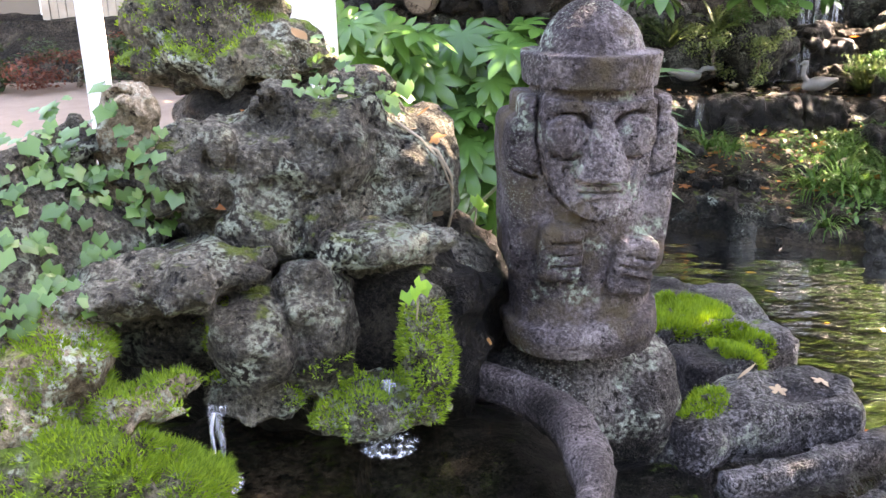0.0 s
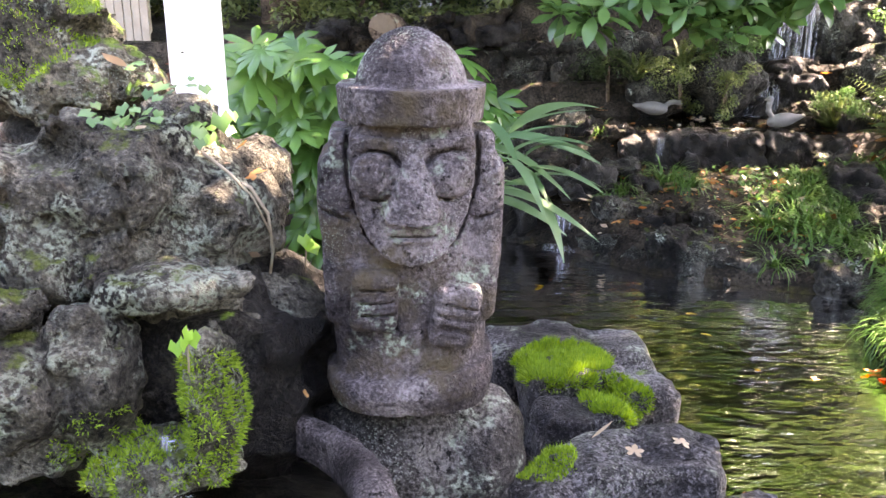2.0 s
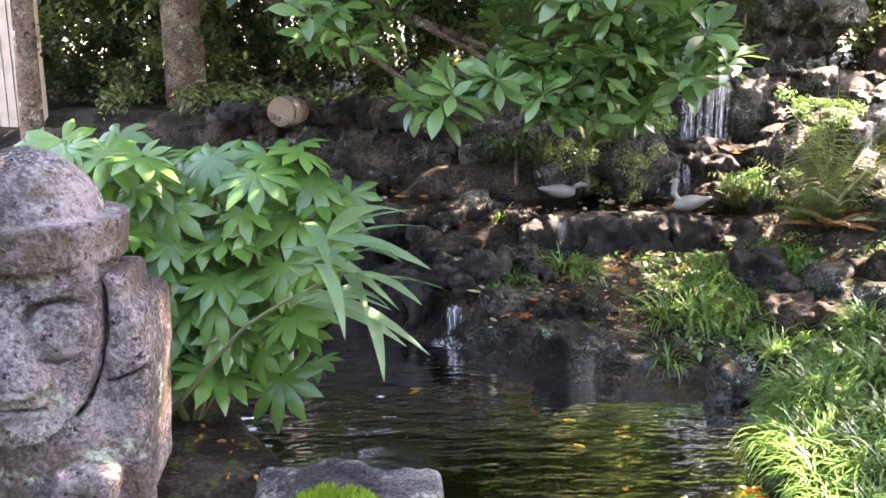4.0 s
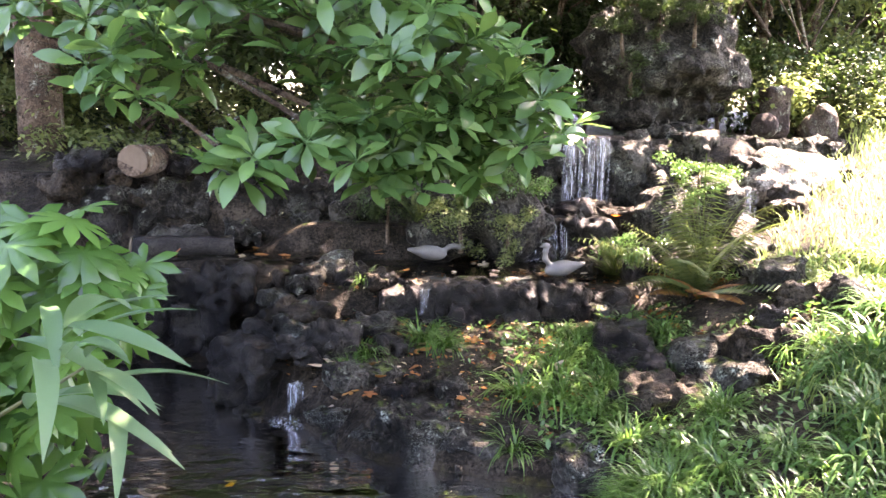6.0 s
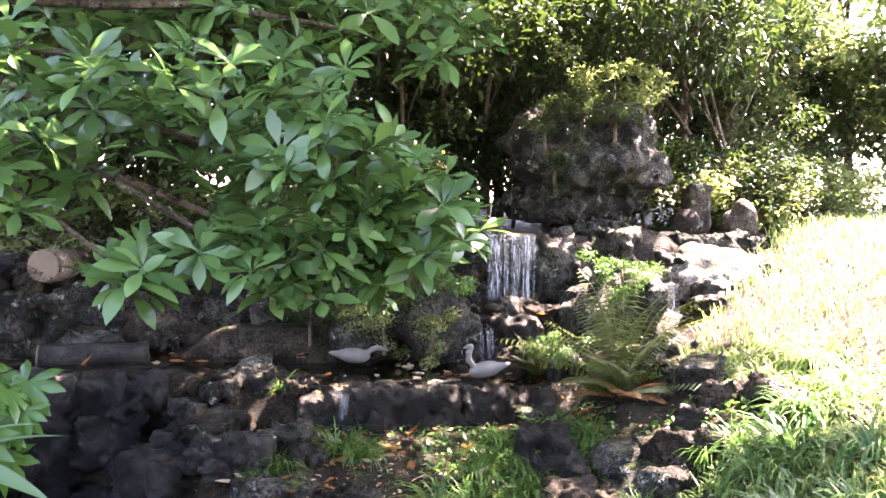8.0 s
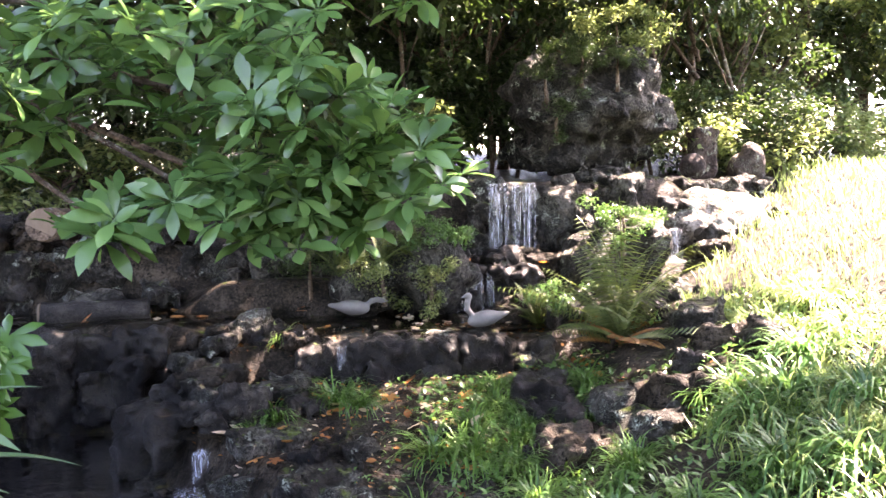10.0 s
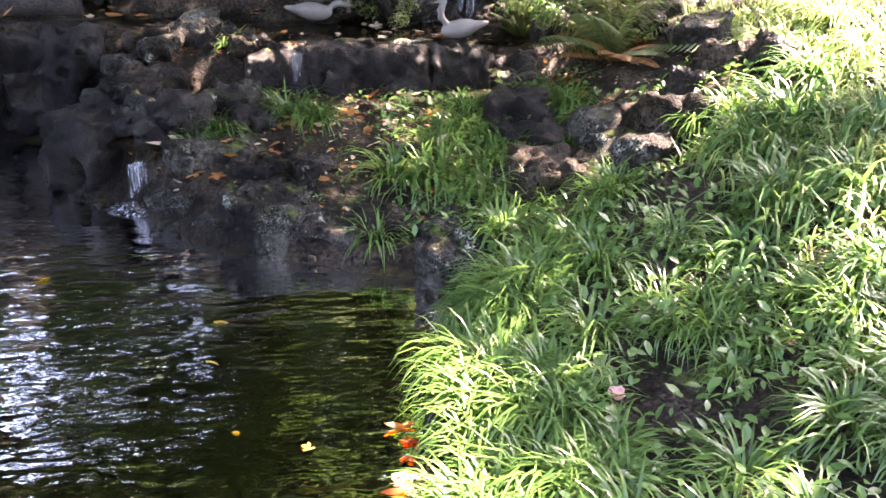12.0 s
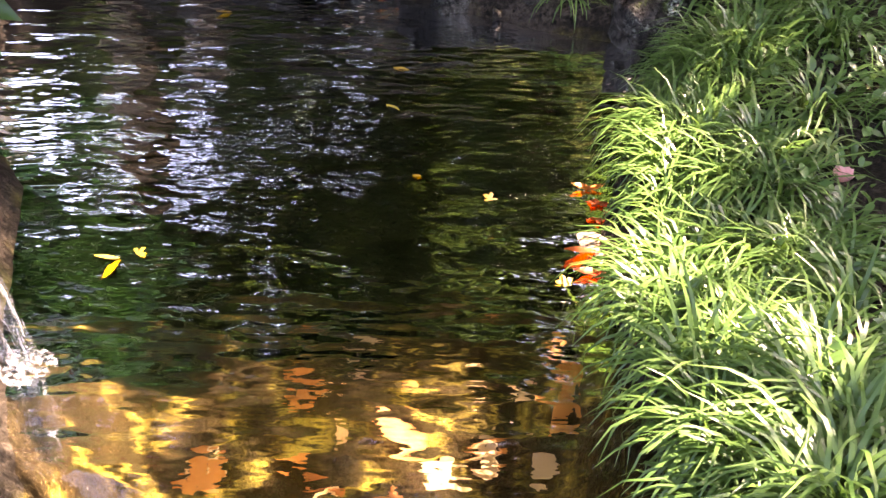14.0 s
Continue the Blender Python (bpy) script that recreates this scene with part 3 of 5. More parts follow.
rock("rockery_boulder", [((-0.85, 1.72, 0.42), (0.22, 0.16, 0.12)), ((-0.66, 1.72, 0.33), (0.13, 0.13, 0.14)), ((-0.95, 1.62, 0.3), (0.26, 0.18, 0.16))], M_TUFFMOSS, "moss-covered rock at the basin edge", 0.013, 0.025, 9, 48)
rock("rockery_boulder", [((0.0, 2.5, 0.65), (0.16, 0.14, 0.11), 0, -8), ((-0.02, 2.56, 0.5), (0.18, 0.18, 0.16))], M_TUFF, "smooth dark boulder beside the stone figure", 0.016, 0.025, 6, 49)
# Near-black colour also paints the shade behind the rockery.
rock("rockery_boulder", [((-0.62, 2.72, 0.85), (0.3, 0.2, 0.4)), ((-0.5, 2.55, 0.5), (0.7, 0.3, 0.45)), ((-0.3, 2.35, 0.4), (0.5, 0.22, 0.4))], M_WETSHADE, "wet rock with shade in its colour at the back of the rockery", 0.03, 0.04, 6, 50)
rock("rockery_boulder", [((-0.27, 2.62, 1.14), (0.16, 0.14, 0.12)), ((-0.1, 2.66, 0.98), (0.16, 0.14, 0.14))], M_TUFF, "tuff rock draped with ivy", 0.016, 0.035, 8, 51)

# ---- far bank: ledges and boulders ----
def ledge(poly, z0, z1, label, seed, material=M_FAR):
    """A row of uneven stones along a line of points (x, y), from z0 up to z1."""
    rnd = random.Random(seed)
    for (xa, ya), (xb, yb) in zip(poly, poly[1:]):
        ln = math.hypot(xb - xa, yb - ya)
        cnt = max(1, round(ln / 0.42))
        for i in range(cnt):
            u = (i + 0.5) / cnt
            x, y = xa + (xb - xa) * u, ya + (yb - ya) * u + rnd.uniform(-0.1, 0.1)
            top = z1 + rnd.uniform(-0.12, 0.04) * min(1, (z1 - z0) * 2)
            h = (top - z0) / 2
            w = ln / cnt
            rock("ledge_rock", [((x, y, (z0 + top) / 2), (w * 0.6, 0.2 + rnd.uniform(0, 0.12), h), math.degrees(math.atan2(yb - ya, xb - xa)) + rnd.uniform(-14, 14)),
                                ((x + rnd.uniform(-0.2, 0.2) * w, y - rnd.uniform(0.1, 0.26), z0 + h * rnd.uniform(0.3, 0.9)), (w * 0.35, 0.14, h * rnd.uniform(0.5, 0.9)), rnd.uniform(-30, 30))], material, label, 0.028, 0.06, 5.5, seed * 31 + i + int(xa * 10), boxy=True, gain=0.72, octaves=4, k=0.015)

# Ledge colour combines wet stone with the shade that falls there.
ledge([(2.25, 8.55), (3.1, 8.4), (4.4, 8.5)], -0.05, 0.30, "wet ledge rock with shade in its colour below the goose pool", 3, M_WETSHADE)
ledge([(-0.6, 9.15), (1.0, 9.1)], -0.55, 0.42, "wet ledge rock with shade in its black colour and thin waterfall", 4, M_WETSHADE)
ledge([(3.2, 9.75), (4.6, 9.8)], 0.3, 0.75, "dark stone step of the cascade", 5, M_WETSHADE)
ledge([(4.0, 10.45), (5.6, 10.45), (6.6, 11.0), (8.2, 11.4)], 0.7, 1.66, "dark ledge rock of the upper waterfall", 6)
ledge([(-0.9, 10.2), (0.4, 10.4), (2.4, 10.3), (3.4, 10.0)], 0.35, 1.15, "dark rock of the rear retaining bank", 7)
ledge([(1.0, 8.1), (1.3, 7.6)], -0.6, -0.05, "wet rock with shade in its colour by the pond inlet", 8, M_WETSHADE)
ledge([(1.75, 7.15), (2.2, 6.7), (2.9, 6.3), (3.6, 6.1)], -0.75, -0.27, "dark bank rock at the waterline", 9, M_FAR)
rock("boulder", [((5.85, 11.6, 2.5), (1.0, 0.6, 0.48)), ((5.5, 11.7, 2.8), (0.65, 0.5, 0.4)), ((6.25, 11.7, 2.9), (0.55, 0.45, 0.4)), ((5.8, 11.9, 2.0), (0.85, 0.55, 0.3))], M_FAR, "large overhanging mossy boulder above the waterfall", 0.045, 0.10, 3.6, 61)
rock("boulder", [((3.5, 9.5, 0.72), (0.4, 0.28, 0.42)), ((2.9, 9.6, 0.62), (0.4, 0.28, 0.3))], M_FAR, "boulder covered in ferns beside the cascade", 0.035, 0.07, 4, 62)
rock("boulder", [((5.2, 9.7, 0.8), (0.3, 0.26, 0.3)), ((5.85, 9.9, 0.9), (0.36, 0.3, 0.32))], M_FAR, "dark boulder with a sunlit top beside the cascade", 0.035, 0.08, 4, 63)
# Paler stone here puts the sun on the shelf into its colour.
rock("boulder", [((6.9, 10.4, 1.15), (0.7, 0.5, 0.35))], M_PALE, "pale rock shelf with sunlight put into its colour", 0.045, 0.07, 3, 64)
rock("boulder", [((5.65, 6.9, 0.1), (0.35, 0.3, 0.3))], M_FAR, "dark boulder beside a small rill", 0.03, 0.05, 4, 65)
rock("boulder", [((4.75, 7.1, -0.05), (0.45, 0.35, 0.18))], M_FAR, "flat dark rock below the fern", 0.03, 0.04, 4, 66)

STONES = []
for k in range(6):
    o = rock("bank_stone", [((0, 0, 0), (0.17, 0.13, 0.06 + 0.012 * (k % 3)), 30 * k)], (M_FAR, M_WETSHADE, M_EARTH, M_EARTH, M_FAR, M_WETSHADE)[k], "dark wet stone on the stepped bank", 0.018, 0.05, 9, 80 + k, boxy=True, group="bank stones")
    STONES.append(o.data)
    bpy.data.objects.remove(o)
sr = random.Random(44)

def strew(n, x0, x1, y0, y1, s0, s1, sink=0.03):
    for i in range(n):
        x, y = sr.uniform(x0, x1), sr.uniform(y0, y1)
        z = at(x, y)
        if z < WATER - 0.1 or math.hypot(x - 1.5, y - 7.05) < 0.4:
            continue
        s = sr.uniform(s0, s1)
        o = new("bank_stone", sr.choice(STONES))
        o.matrix_world = Matrix.Translation((x, y, z - sink - 0.05 * s)) @ Euler((sr.uniform(-0.3, 0.3), sr.uniform(-0.3, 0.3), sr.uniform(0, 6.28))).to_matrix().to_4x4() @ Matrix.Scale(s, 4)
        tagged(o, "dark wet stone on the stepped bank", "rock", "bank stones")

strew(30, 1.0, 2.3, 7.4, 9.0, 0.6, 1.4)
strew(20, 1.8, 4.4, 6.3, 8.3, 0.4, 0.8)
strew(24, 4.0, 5.7, 6.4, 9.0, 0.6, 1.5)
strew(14, 4.2, 5.4, 8.6, 9.6, 0.7, 1.6)
strew(12, 3.2, 5.2, 9.75, 10.3, 0.7, 1.4)
strew(26, -0.9, 2.6, 9.9, 10.7, 0.8, 1.7)
strew(14, 5.0, 8.0, 9.5, 11.2, 0.6, 1.3)
strew(10, 1.0, 2.2, 6.9, 7.6, 0.5, 1.0)

# ---- plants ----
def strip_leaf(length, width, peak=0.5, droop=0.25, fold=0.15, n=7, power=1.0, stalk=0.0):
    """A leaf along +x as (vertices, faces): folded at the midrib, drooping to its tip."""
    v, f = [], []
    if stalk:
        v += [(0, -0.004, 0), (0, 0, 0.003), (0, 0.004, 0)]
    for i in range(n):
        u = i / (n - 1)
        w = width / 2 * max(0.03, (math.sin(math.pi * u ** (math.log(0.5) / math.log(peak)))) ** power)
        x, z = stalk + length * u * (1 - 0.15 * droop * u), -droop * length * u * u
        v += [(x, -w, z + fold * w), (x, 0, z), (x, w, z + fold * w)]
    for i in range(len(v) // 3 - 1):
        a = 3 * i
        f += [(a, a + 3, a + 4, a + 1), (a + 1, a + 4, a + 5, a + 2)]
    return np.array(v, float), f

def palm_leaf(size, lobes=8, droop=0.35):
    """A hand-shaped leaf: long pointed lobes parted by deep notches, each raised along its rib."""
    v, f = [(0.0, 0.0, 0.0)], []
    span = radians(310)
    step = span / lobes

    def at_leaf(r, a, lift):
        v.append((r * math.cos(a), r * math.sin(a), -droop * r * r / size + lift * size))
        return len(v) - 1
    for i in range(lobes):
        a = -span / 2 + step * (i + 0.5)
        ln = size * (1 - 0.32 * (abs(a) / (span / 2)) ** 1.5)
        n0, n1 = at_leaf(0.44 * ln, a - step / 2, -0.02), at_leaf(0.44 * ln, a + step / 2, -0.02)
        r0, r1, tip = at_leaf(0.36 * ln, a, 0.02), at_leaf(0.68 * ln, a, 0.03), at_leaf(ln, a, -0.02)
        s0, s1 = at_leaf(0.70 * ln, a - step * 0.36, 0.0), at_leaf(0.70 * ln, a + step * 0.36, 0.0)
        f += [(0, n0, r0), (0, r0, n1), (n0, s0, r1, r0), (r0, r1, s1, n1), (s0, tip, r1), (r1, tip, s1)]
    return np.array(v), f

def ivy_leaf(size):
    r = [0.0, 0.6, 0.56, 0.74, 0.64, 1.0, 0.64, 0.74, 0.56, 0.6]
    ang = [180, 140, 105, 70, 35, 0, -35, -70, -105, -140]
    v = [(0.0, 0.0, 0.05 * size)] + [(size * q * math.cos(radians(a)) if q else -0.08 * size, size * q * math.sin(radians(a)), -0.10 * size * q) for q, a in zip(r, ang)]
    return np.array(v), [(0, 1 + (i + 1) % 10, 1 + i) for i in range(10)]

def gather(pieces):
    """Joins (vertices, faces, matrix) pieces into one."""
    vs, fs, n = [], [], 0
    for v, f, m in pieces:
        m = np.array(m)
        vs.append(v @ m[:3, :3].T + m[:3, 3])
        fs += [tuple(i + n for i in q) for q in f]
        n += len(v)
    return np.concatenate(vs), fs

def tube_of(bm, pts, r0, r1, sides=8):
    """A tapered round limb through points."""
    pts = [Vector(p) for p in pts]
    rings = []
    for i, p in enumerate(pts):
        d = (pts[min(i + 1, len(pts) - 1)] - pts[max(i - 1, 0)]).normalized()
        u = d.orthogonal().normalized()
        if rings:
            u = (last - d * last.dot(d)).normalized()
        last = u
        w = d.cross(u)
        r = r0 + (r1 - r0) * i / (len(pts) - 1)
        rings.append([bm.verts.new(p + r * (1 + 0.08 * noise.noise(p * 5 + u)) * (u * math.cos(2 * math.pi * k / sides) + w * math.sin(2 * math.pi * k / sides))) for k in range(sides)])
    for a, b in zip(rings, rings[1:]):
        for k in range(sides):
            bm.faces.new((a[k], a[(k + 1) % sides], b[(k + 1) % sides], b[k])).smooth = True
    bm.faces.new(list(reversed(rings[0])))
    bm.faces.new(rings[-1])

def bent(a, b, sag=0.0, n=6, wob=0.03, seed=0):
    a, b = Vector(a), Vector(b)
    return [a.lerp(b, i / n) + Vector((0, 0, sag * 4 * (i / n) * (1 - i / n))) + (noise.noise_vector((seed + i * 0.6, seed * 1.7, 3)) * wob if 0 < i < n else Vector()) for i in range(n + 1)]

def turn_of(rnd, tilt_lo, tilt_hi, heading=None):
    """A turn whose x axis heads out at a pitch between tilt_lo and tilt_hi (degrees above level)."""
    h = rnd.uniform(0, 360) if heading is None else heading
    return Euler((radians(rnd.uniform(-25, 25)), radians(-rnd.uniform(tilt_lo, tilt_hi)), radians(h))).to_matrix().to_4x4()

# broad-leaved tree over the pond
def whorl(seed, leaves, size):
    rnd = random.Random(seed)
    p = []
    for i in range(leaves):
        s = size * rnd.uniform(0.7, 1.1)
        v, f = strip_leaf(s, s * 0.36, 0.62, rnd.uniform(0.05, 0.45), 0.18, 7, 0.9, 0.02)
        p.append((v, f, turn_of(rnd, -5, 50, 360 * i / leaves * 1.0 + rnd.uniform(-18, 18))))
    return mesh_of("leaf_whorl", *gather(p), M_MAGN)

def broad_tree():
    rnd = random.Random(5)
    root = tagged(new("broadleaf_tree"), "evergreen tree with glossy broad leaf whorls over the pond", "tree")
    root.location = (-1.65, 7.0, at(-1.65, 7.0))
    b = Vector(root.location)
    bm = bmesh.new()
    tube_of(bm, [(0, 0, -0.2), (0.02, 0, 0.6), (0.06, -0.05, 1.4), (0.1, -0.1, 2.4), (0.2, -0.2, 3.6)], 0.1, 0.06, 10)
    part("trunk", bm, M_BARK, root)
    kinds = [whorl(s, n, z) for s, n, z in ((1, 10, 0.2), (2, 9, 0.22), (3, 11, 0.19), (4, 8, 0.21))]
    mass = []
    # hanging foliage: centre, radii, number of whorls
    for c, r, n in (((2.25, 5.7, 1.95), (0.75, 0.5, 0.42), 66), ((2.75, 5.75, 1.72), (0.42, 0.4, 0.22), 34), ((1.75, 5.9, 2.4), (0.9, 0.6, 0.3), 40),
                    ((0.95, 5.6, 2.0), (0.42, 0.4, 0.28), 22), ((1.3, 5.6, 1.5), (0.3, 0.3, 0.16), 9), ((0.6, 5.9, 2.45), (0.8, 0.6, 0.3), 42), ((1.9, 5.6, 1.55), (0.35, 0.3, 0.2), 18), ((2.3, 5.75, 1.48), (0.42, 0.3, 0.22), 30), ((2.6, 6.4, 2.9), (1.0, 0.7, 0.3), 30), ((1.2, 7.3, 3.3), (1.0, 0.8, 0.35), 46), ((2.8, 7.4, 3.5), (1.0, 0.8, 0.4), 50), ((0.9, 6.3, 3.5), (0.9, 0.8, 0.4), 40), ((2.2, 5.6, 3.7), (1.0, 0.9, 0.4), 46), ((3.9, 7.0, 3.9), (0.8, 0.9, 0.4), 36)):
        bm = bmesh.new()
        start = (0.1, -0.1, 2.3)
        tube_of(bm, bent(start, Vector(c) - b, 0.25, 8, 0.12, c[0]), 0.045, 0.012, 6)
        limb = part("limb", bm, M_BARK, root)
        for i in range(n):
            while True:
                q = Vector([rnd.uniform(-1, 1) for k in range(3)])
                if 0.15 < q.length < 1:
                    break
            w = Vector(c) - b + Vector([q[k] * r[k] for k in range(3)])
            ob = part("leaf_whorl", rnd.choice(kinds), None, limb)
            ob.matrix_local = Matrix.Translation(w) @ Euler((radians(rnd.uniform(-5, 60)), radians(rnd.uniform(-35, 35)), radians(rnd.uniform(-50, 50)))).to_matrix().to_4x4() @ Matrix.Rotation(rnd.uniform(0, 6.28), 4, "Z") @ Matrix.Scale(rnd.uniform(0.75, 1.15), 4)
    return root

broad_tree()

def fatsia():
    rnd = random.Random(8)
    root = tagged(new("fatsia_shrub"), "bright green shrub with large hand-shaped leaves behind the stone figure", "shrub")
    root.location = (-0.15, 5.45, at(-0.15, 5.45))
    b = Vector(root.location)
    kinds = [mesh_of("leaf", *palm_leaf(s, n, d), M_FATSIA) for s, n, d in ((0.25, 8, 0.3), (0.20, 7, 0.45), (0.28, 9, 0.25))]
    for c, r, n in (((-0.5, 5.1, 1.05), (0.42, 0.35, 0.28), 38), ((0.12, 5.35, 1.0), (0.5, 0.4, 0.24), 44), ((0.58, 5.45, 0.9), (0.28, 0.3, 0.2), 20), ((0.25, 5.35, 0.5), (0.5, 0.32, 0.3), 44), ((-0.5, 5.2, 0.6), (0.42, 0.32, 0.28), 26), ((0.1, 5.4, 0.08), (0.5, 0.3, 0.24), 26)):
        bm = bmesh.new()
        tube_of(bm, bent((0, 0, -0.1), Vector(c) - b, 0.05, 6, 0.05, c[0]), 0.018, 0.008, 6)
        stem = part("stem", bm, M_STEM, root)
        for i in range(n):
            q = Vector([rnd.uniform(-1, 1) for k in range(3)])
            w = Vector(c) - b + Vector([q[k] * r[k] for k in range(3)])
            ob = part("leaf", rnd.choice(kinds), None, stem)
            ob.matrix_local = Matrix.Translation(w) @ Euler((radians(rnd.uniform(5, 60)), radians(rnd.uniform(-25, 25)), radians(rnd.uniform(-40, 60)))).to_matrix().to_4x4() @ Matrix.Rotation(radians(-90), 4, "Z") @ Matrix.Scale(rnd.uniform(0.7, 1.1), 4)
    return root

fatsia()

def lance_plant():
    rnd = random.Random(9)
    root = tagged(new("lance_leaf_plant"), "plant with long drooping lance-shaped leaves at the pond edge", "plant")
    root.location = (0.64, 4.65, -0.05)
    bm = bmesh.new()
    tube_of(bm, bent((-0.75, 0.25, -0.1), (0.2, 0.0, 0.72), 0.10, 6, 0.03, 4), 0.014, 0.006, 6)
    part("stem", bm, M_STEM, root)
    for i in range(18):
        ln = rnd.uniform(0.45, 0.68)
        v, f = strip_leaf(ln, ln * 0.15, 0.45, rnd.uniform(0.3, 0.75), 0.3, 10, 0.8)
        ob = part("leaf", mesh_of("leaf", v, f, M_LANCE), None, root)
        ob.matrix_local = Matrix.Translation((rnd.uniform(-0.05, 0.3), rnd.uniform(-0.3, 0.1), rnd.uniform(0.55, 1.0))) @ turn_of(rnd, 0, 42, rnd.uniform(-70, 35))
    return root

lance_plant()

def tuft_mesh(seed, blades, length, width, spread, material):
    rnd = random.Random(seed)
    p = []
    for i in range(blades):
        ln = length * rnd.uniform(0.6, 1.15)
        n = 5
        lean = rnd.uniform(20, 80) if rnd.random() < 0.8 else rnd.uniform(60, 88)
        curl = rnd.uniform(1.5, 3.0)
        v = []
        a, x, z = radians(lean), 0.0, 0.0
        for j in range(n):
            w = width * (1 - (j / (n - 1)) ** 2 * 0.9) / 2
            v += [(x, -w, z), (x, w, z)]
            x, z = x + math.cos(a) * ln / (n - 1), z + math.sin(a) * ln / (n - 1)
            a -= curl / (n - 1) * 1.1
        f = [(2 * j, 2 * j + 2, 2 * j + 3, 2 * j + 1) for j in range(n - 1)]
        h = rnd.uniform(0, 360)
        rr = spread * math.sqrt(rnd.random())
        m = Matrix.Translation((rr * math.cos(radians(h)), rr * math.sin(radians(h)), -0.02)) @ Matrix.Rotation(radians(h + rnd.uniform(-50, 50)), 4, "Z")
        p.append((np.array(v), f, m))
    return mesh_of("grass_tuft", *gather(p), material)

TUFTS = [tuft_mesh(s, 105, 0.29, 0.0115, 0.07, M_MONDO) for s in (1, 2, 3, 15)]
SUNTINT_TUFTS = [tuft_mesh(s, 110, 0.3, 0.013, 0.12, M_LAWN) for s in (4, 5, 6)]

def tuft(x, y, s=1.0, sun_tinted=False, rnd=random.Random(14), z=None):
    ob = new("grass_tuft", rnd.choice(SUNTINT_TUFTS if sun_tinted else TUFTS))
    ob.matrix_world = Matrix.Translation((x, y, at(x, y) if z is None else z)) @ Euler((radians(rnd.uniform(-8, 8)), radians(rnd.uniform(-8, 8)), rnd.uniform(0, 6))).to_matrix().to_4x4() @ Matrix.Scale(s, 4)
    return tagged(ob, "yellow-green grass clump coloured as sunlit on the bank" if sun_tinted else "arching dark green mondo grass clump", "grass", "grass clumps on the bank")

gr = random.Random(20)
for (x, y, s) in ((2.5, 7.7, 1.35), (2.66, 7.6, 1.1), (3.15, 6.9, 1.4), (3.4, 6.8, 1.5), (3.65, 6.65, 1.5), (3.9, 6.5, 1.5), (3.45, 7.15, 1.3), (4.1, 6.25, 1.4), (3.75, 6.9, 1.2), (2.97, 6.22, 0.95), (2.03, 7.45, 1.0), (1.9, 7.3, 0.8), (2.05, 8.6, 0.8), (4.35, 6.6, 1.2), (4.2, 5.9, 1.3)):
    tuft(x, y, s)
for i in range(74):        # the lush edge beside the pond
    y = gr.uniform(3.0, 5.5)
    x = np.interp(y, [3.0, 3.6, 4.2, 4.8, 5.5], [3.08, 3.05, 3.02, 3.15, 3.45]) + abs(gr.gauss(0, 0.3))
    tuft(x, y, gr.uniform(0.85, 1.25), z=max(at(x, y), -0.42))
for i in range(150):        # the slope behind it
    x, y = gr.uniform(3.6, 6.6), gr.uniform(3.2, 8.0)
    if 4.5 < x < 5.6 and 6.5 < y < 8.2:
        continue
    # Past x 5.3 the tufts take the blade colour with sun in it.
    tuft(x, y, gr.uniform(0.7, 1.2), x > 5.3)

BAMBOO = [tuft_mesh(s, 130, 0.42, 0.024, 0.16, M_SASA) for s in (7, 8)]
for (x, y, s) in ((4.55, 5.0, 0.8), (4.85, 5.3, 1.0), (5.2, 5.2, 1.0), (5.05, 5.9, 1.0), (5.35, 6.1, 1.1), (5.6, 5.7, 1.0), (5.7, 6.5, 1.1), (4.9, 4.6, 0.8)):
    ob = new("bamboo_grass", gr.choice(BAMBOO))
    ob.matrix_world = Matrix.Translation((x, y, at(x, y))) @ Matrix.Rotation(gr.uniform(0, 6.28), 4, "Z") @ Matrix.Scale(s, 4)
    tagged(ob, "broad-bladed dark green bamboo grass clump", "grass", "bamboo grass clumps")

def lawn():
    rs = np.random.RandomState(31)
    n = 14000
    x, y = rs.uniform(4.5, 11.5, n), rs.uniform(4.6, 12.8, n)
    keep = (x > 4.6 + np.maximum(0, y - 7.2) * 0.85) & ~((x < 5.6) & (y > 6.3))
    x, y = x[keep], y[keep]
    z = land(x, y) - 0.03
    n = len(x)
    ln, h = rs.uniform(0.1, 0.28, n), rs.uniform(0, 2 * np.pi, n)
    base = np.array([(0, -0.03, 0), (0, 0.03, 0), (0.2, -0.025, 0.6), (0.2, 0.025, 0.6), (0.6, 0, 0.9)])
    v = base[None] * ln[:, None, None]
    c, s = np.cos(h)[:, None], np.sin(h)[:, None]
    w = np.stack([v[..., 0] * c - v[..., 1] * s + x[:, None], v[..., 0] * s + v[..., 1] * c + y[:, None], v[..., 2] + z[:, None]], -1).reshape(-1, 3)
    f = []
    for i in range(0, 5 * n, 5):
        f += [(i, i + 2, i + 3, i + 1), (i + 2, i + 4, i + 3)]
    # The bank's bright sun is put into this grass colour.
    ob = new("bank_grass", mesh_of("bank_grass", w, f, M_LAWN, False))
    return tagged(ob, "grass coloured as sunlit covering the sloping bank", "grass", kind="stuff")

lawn()

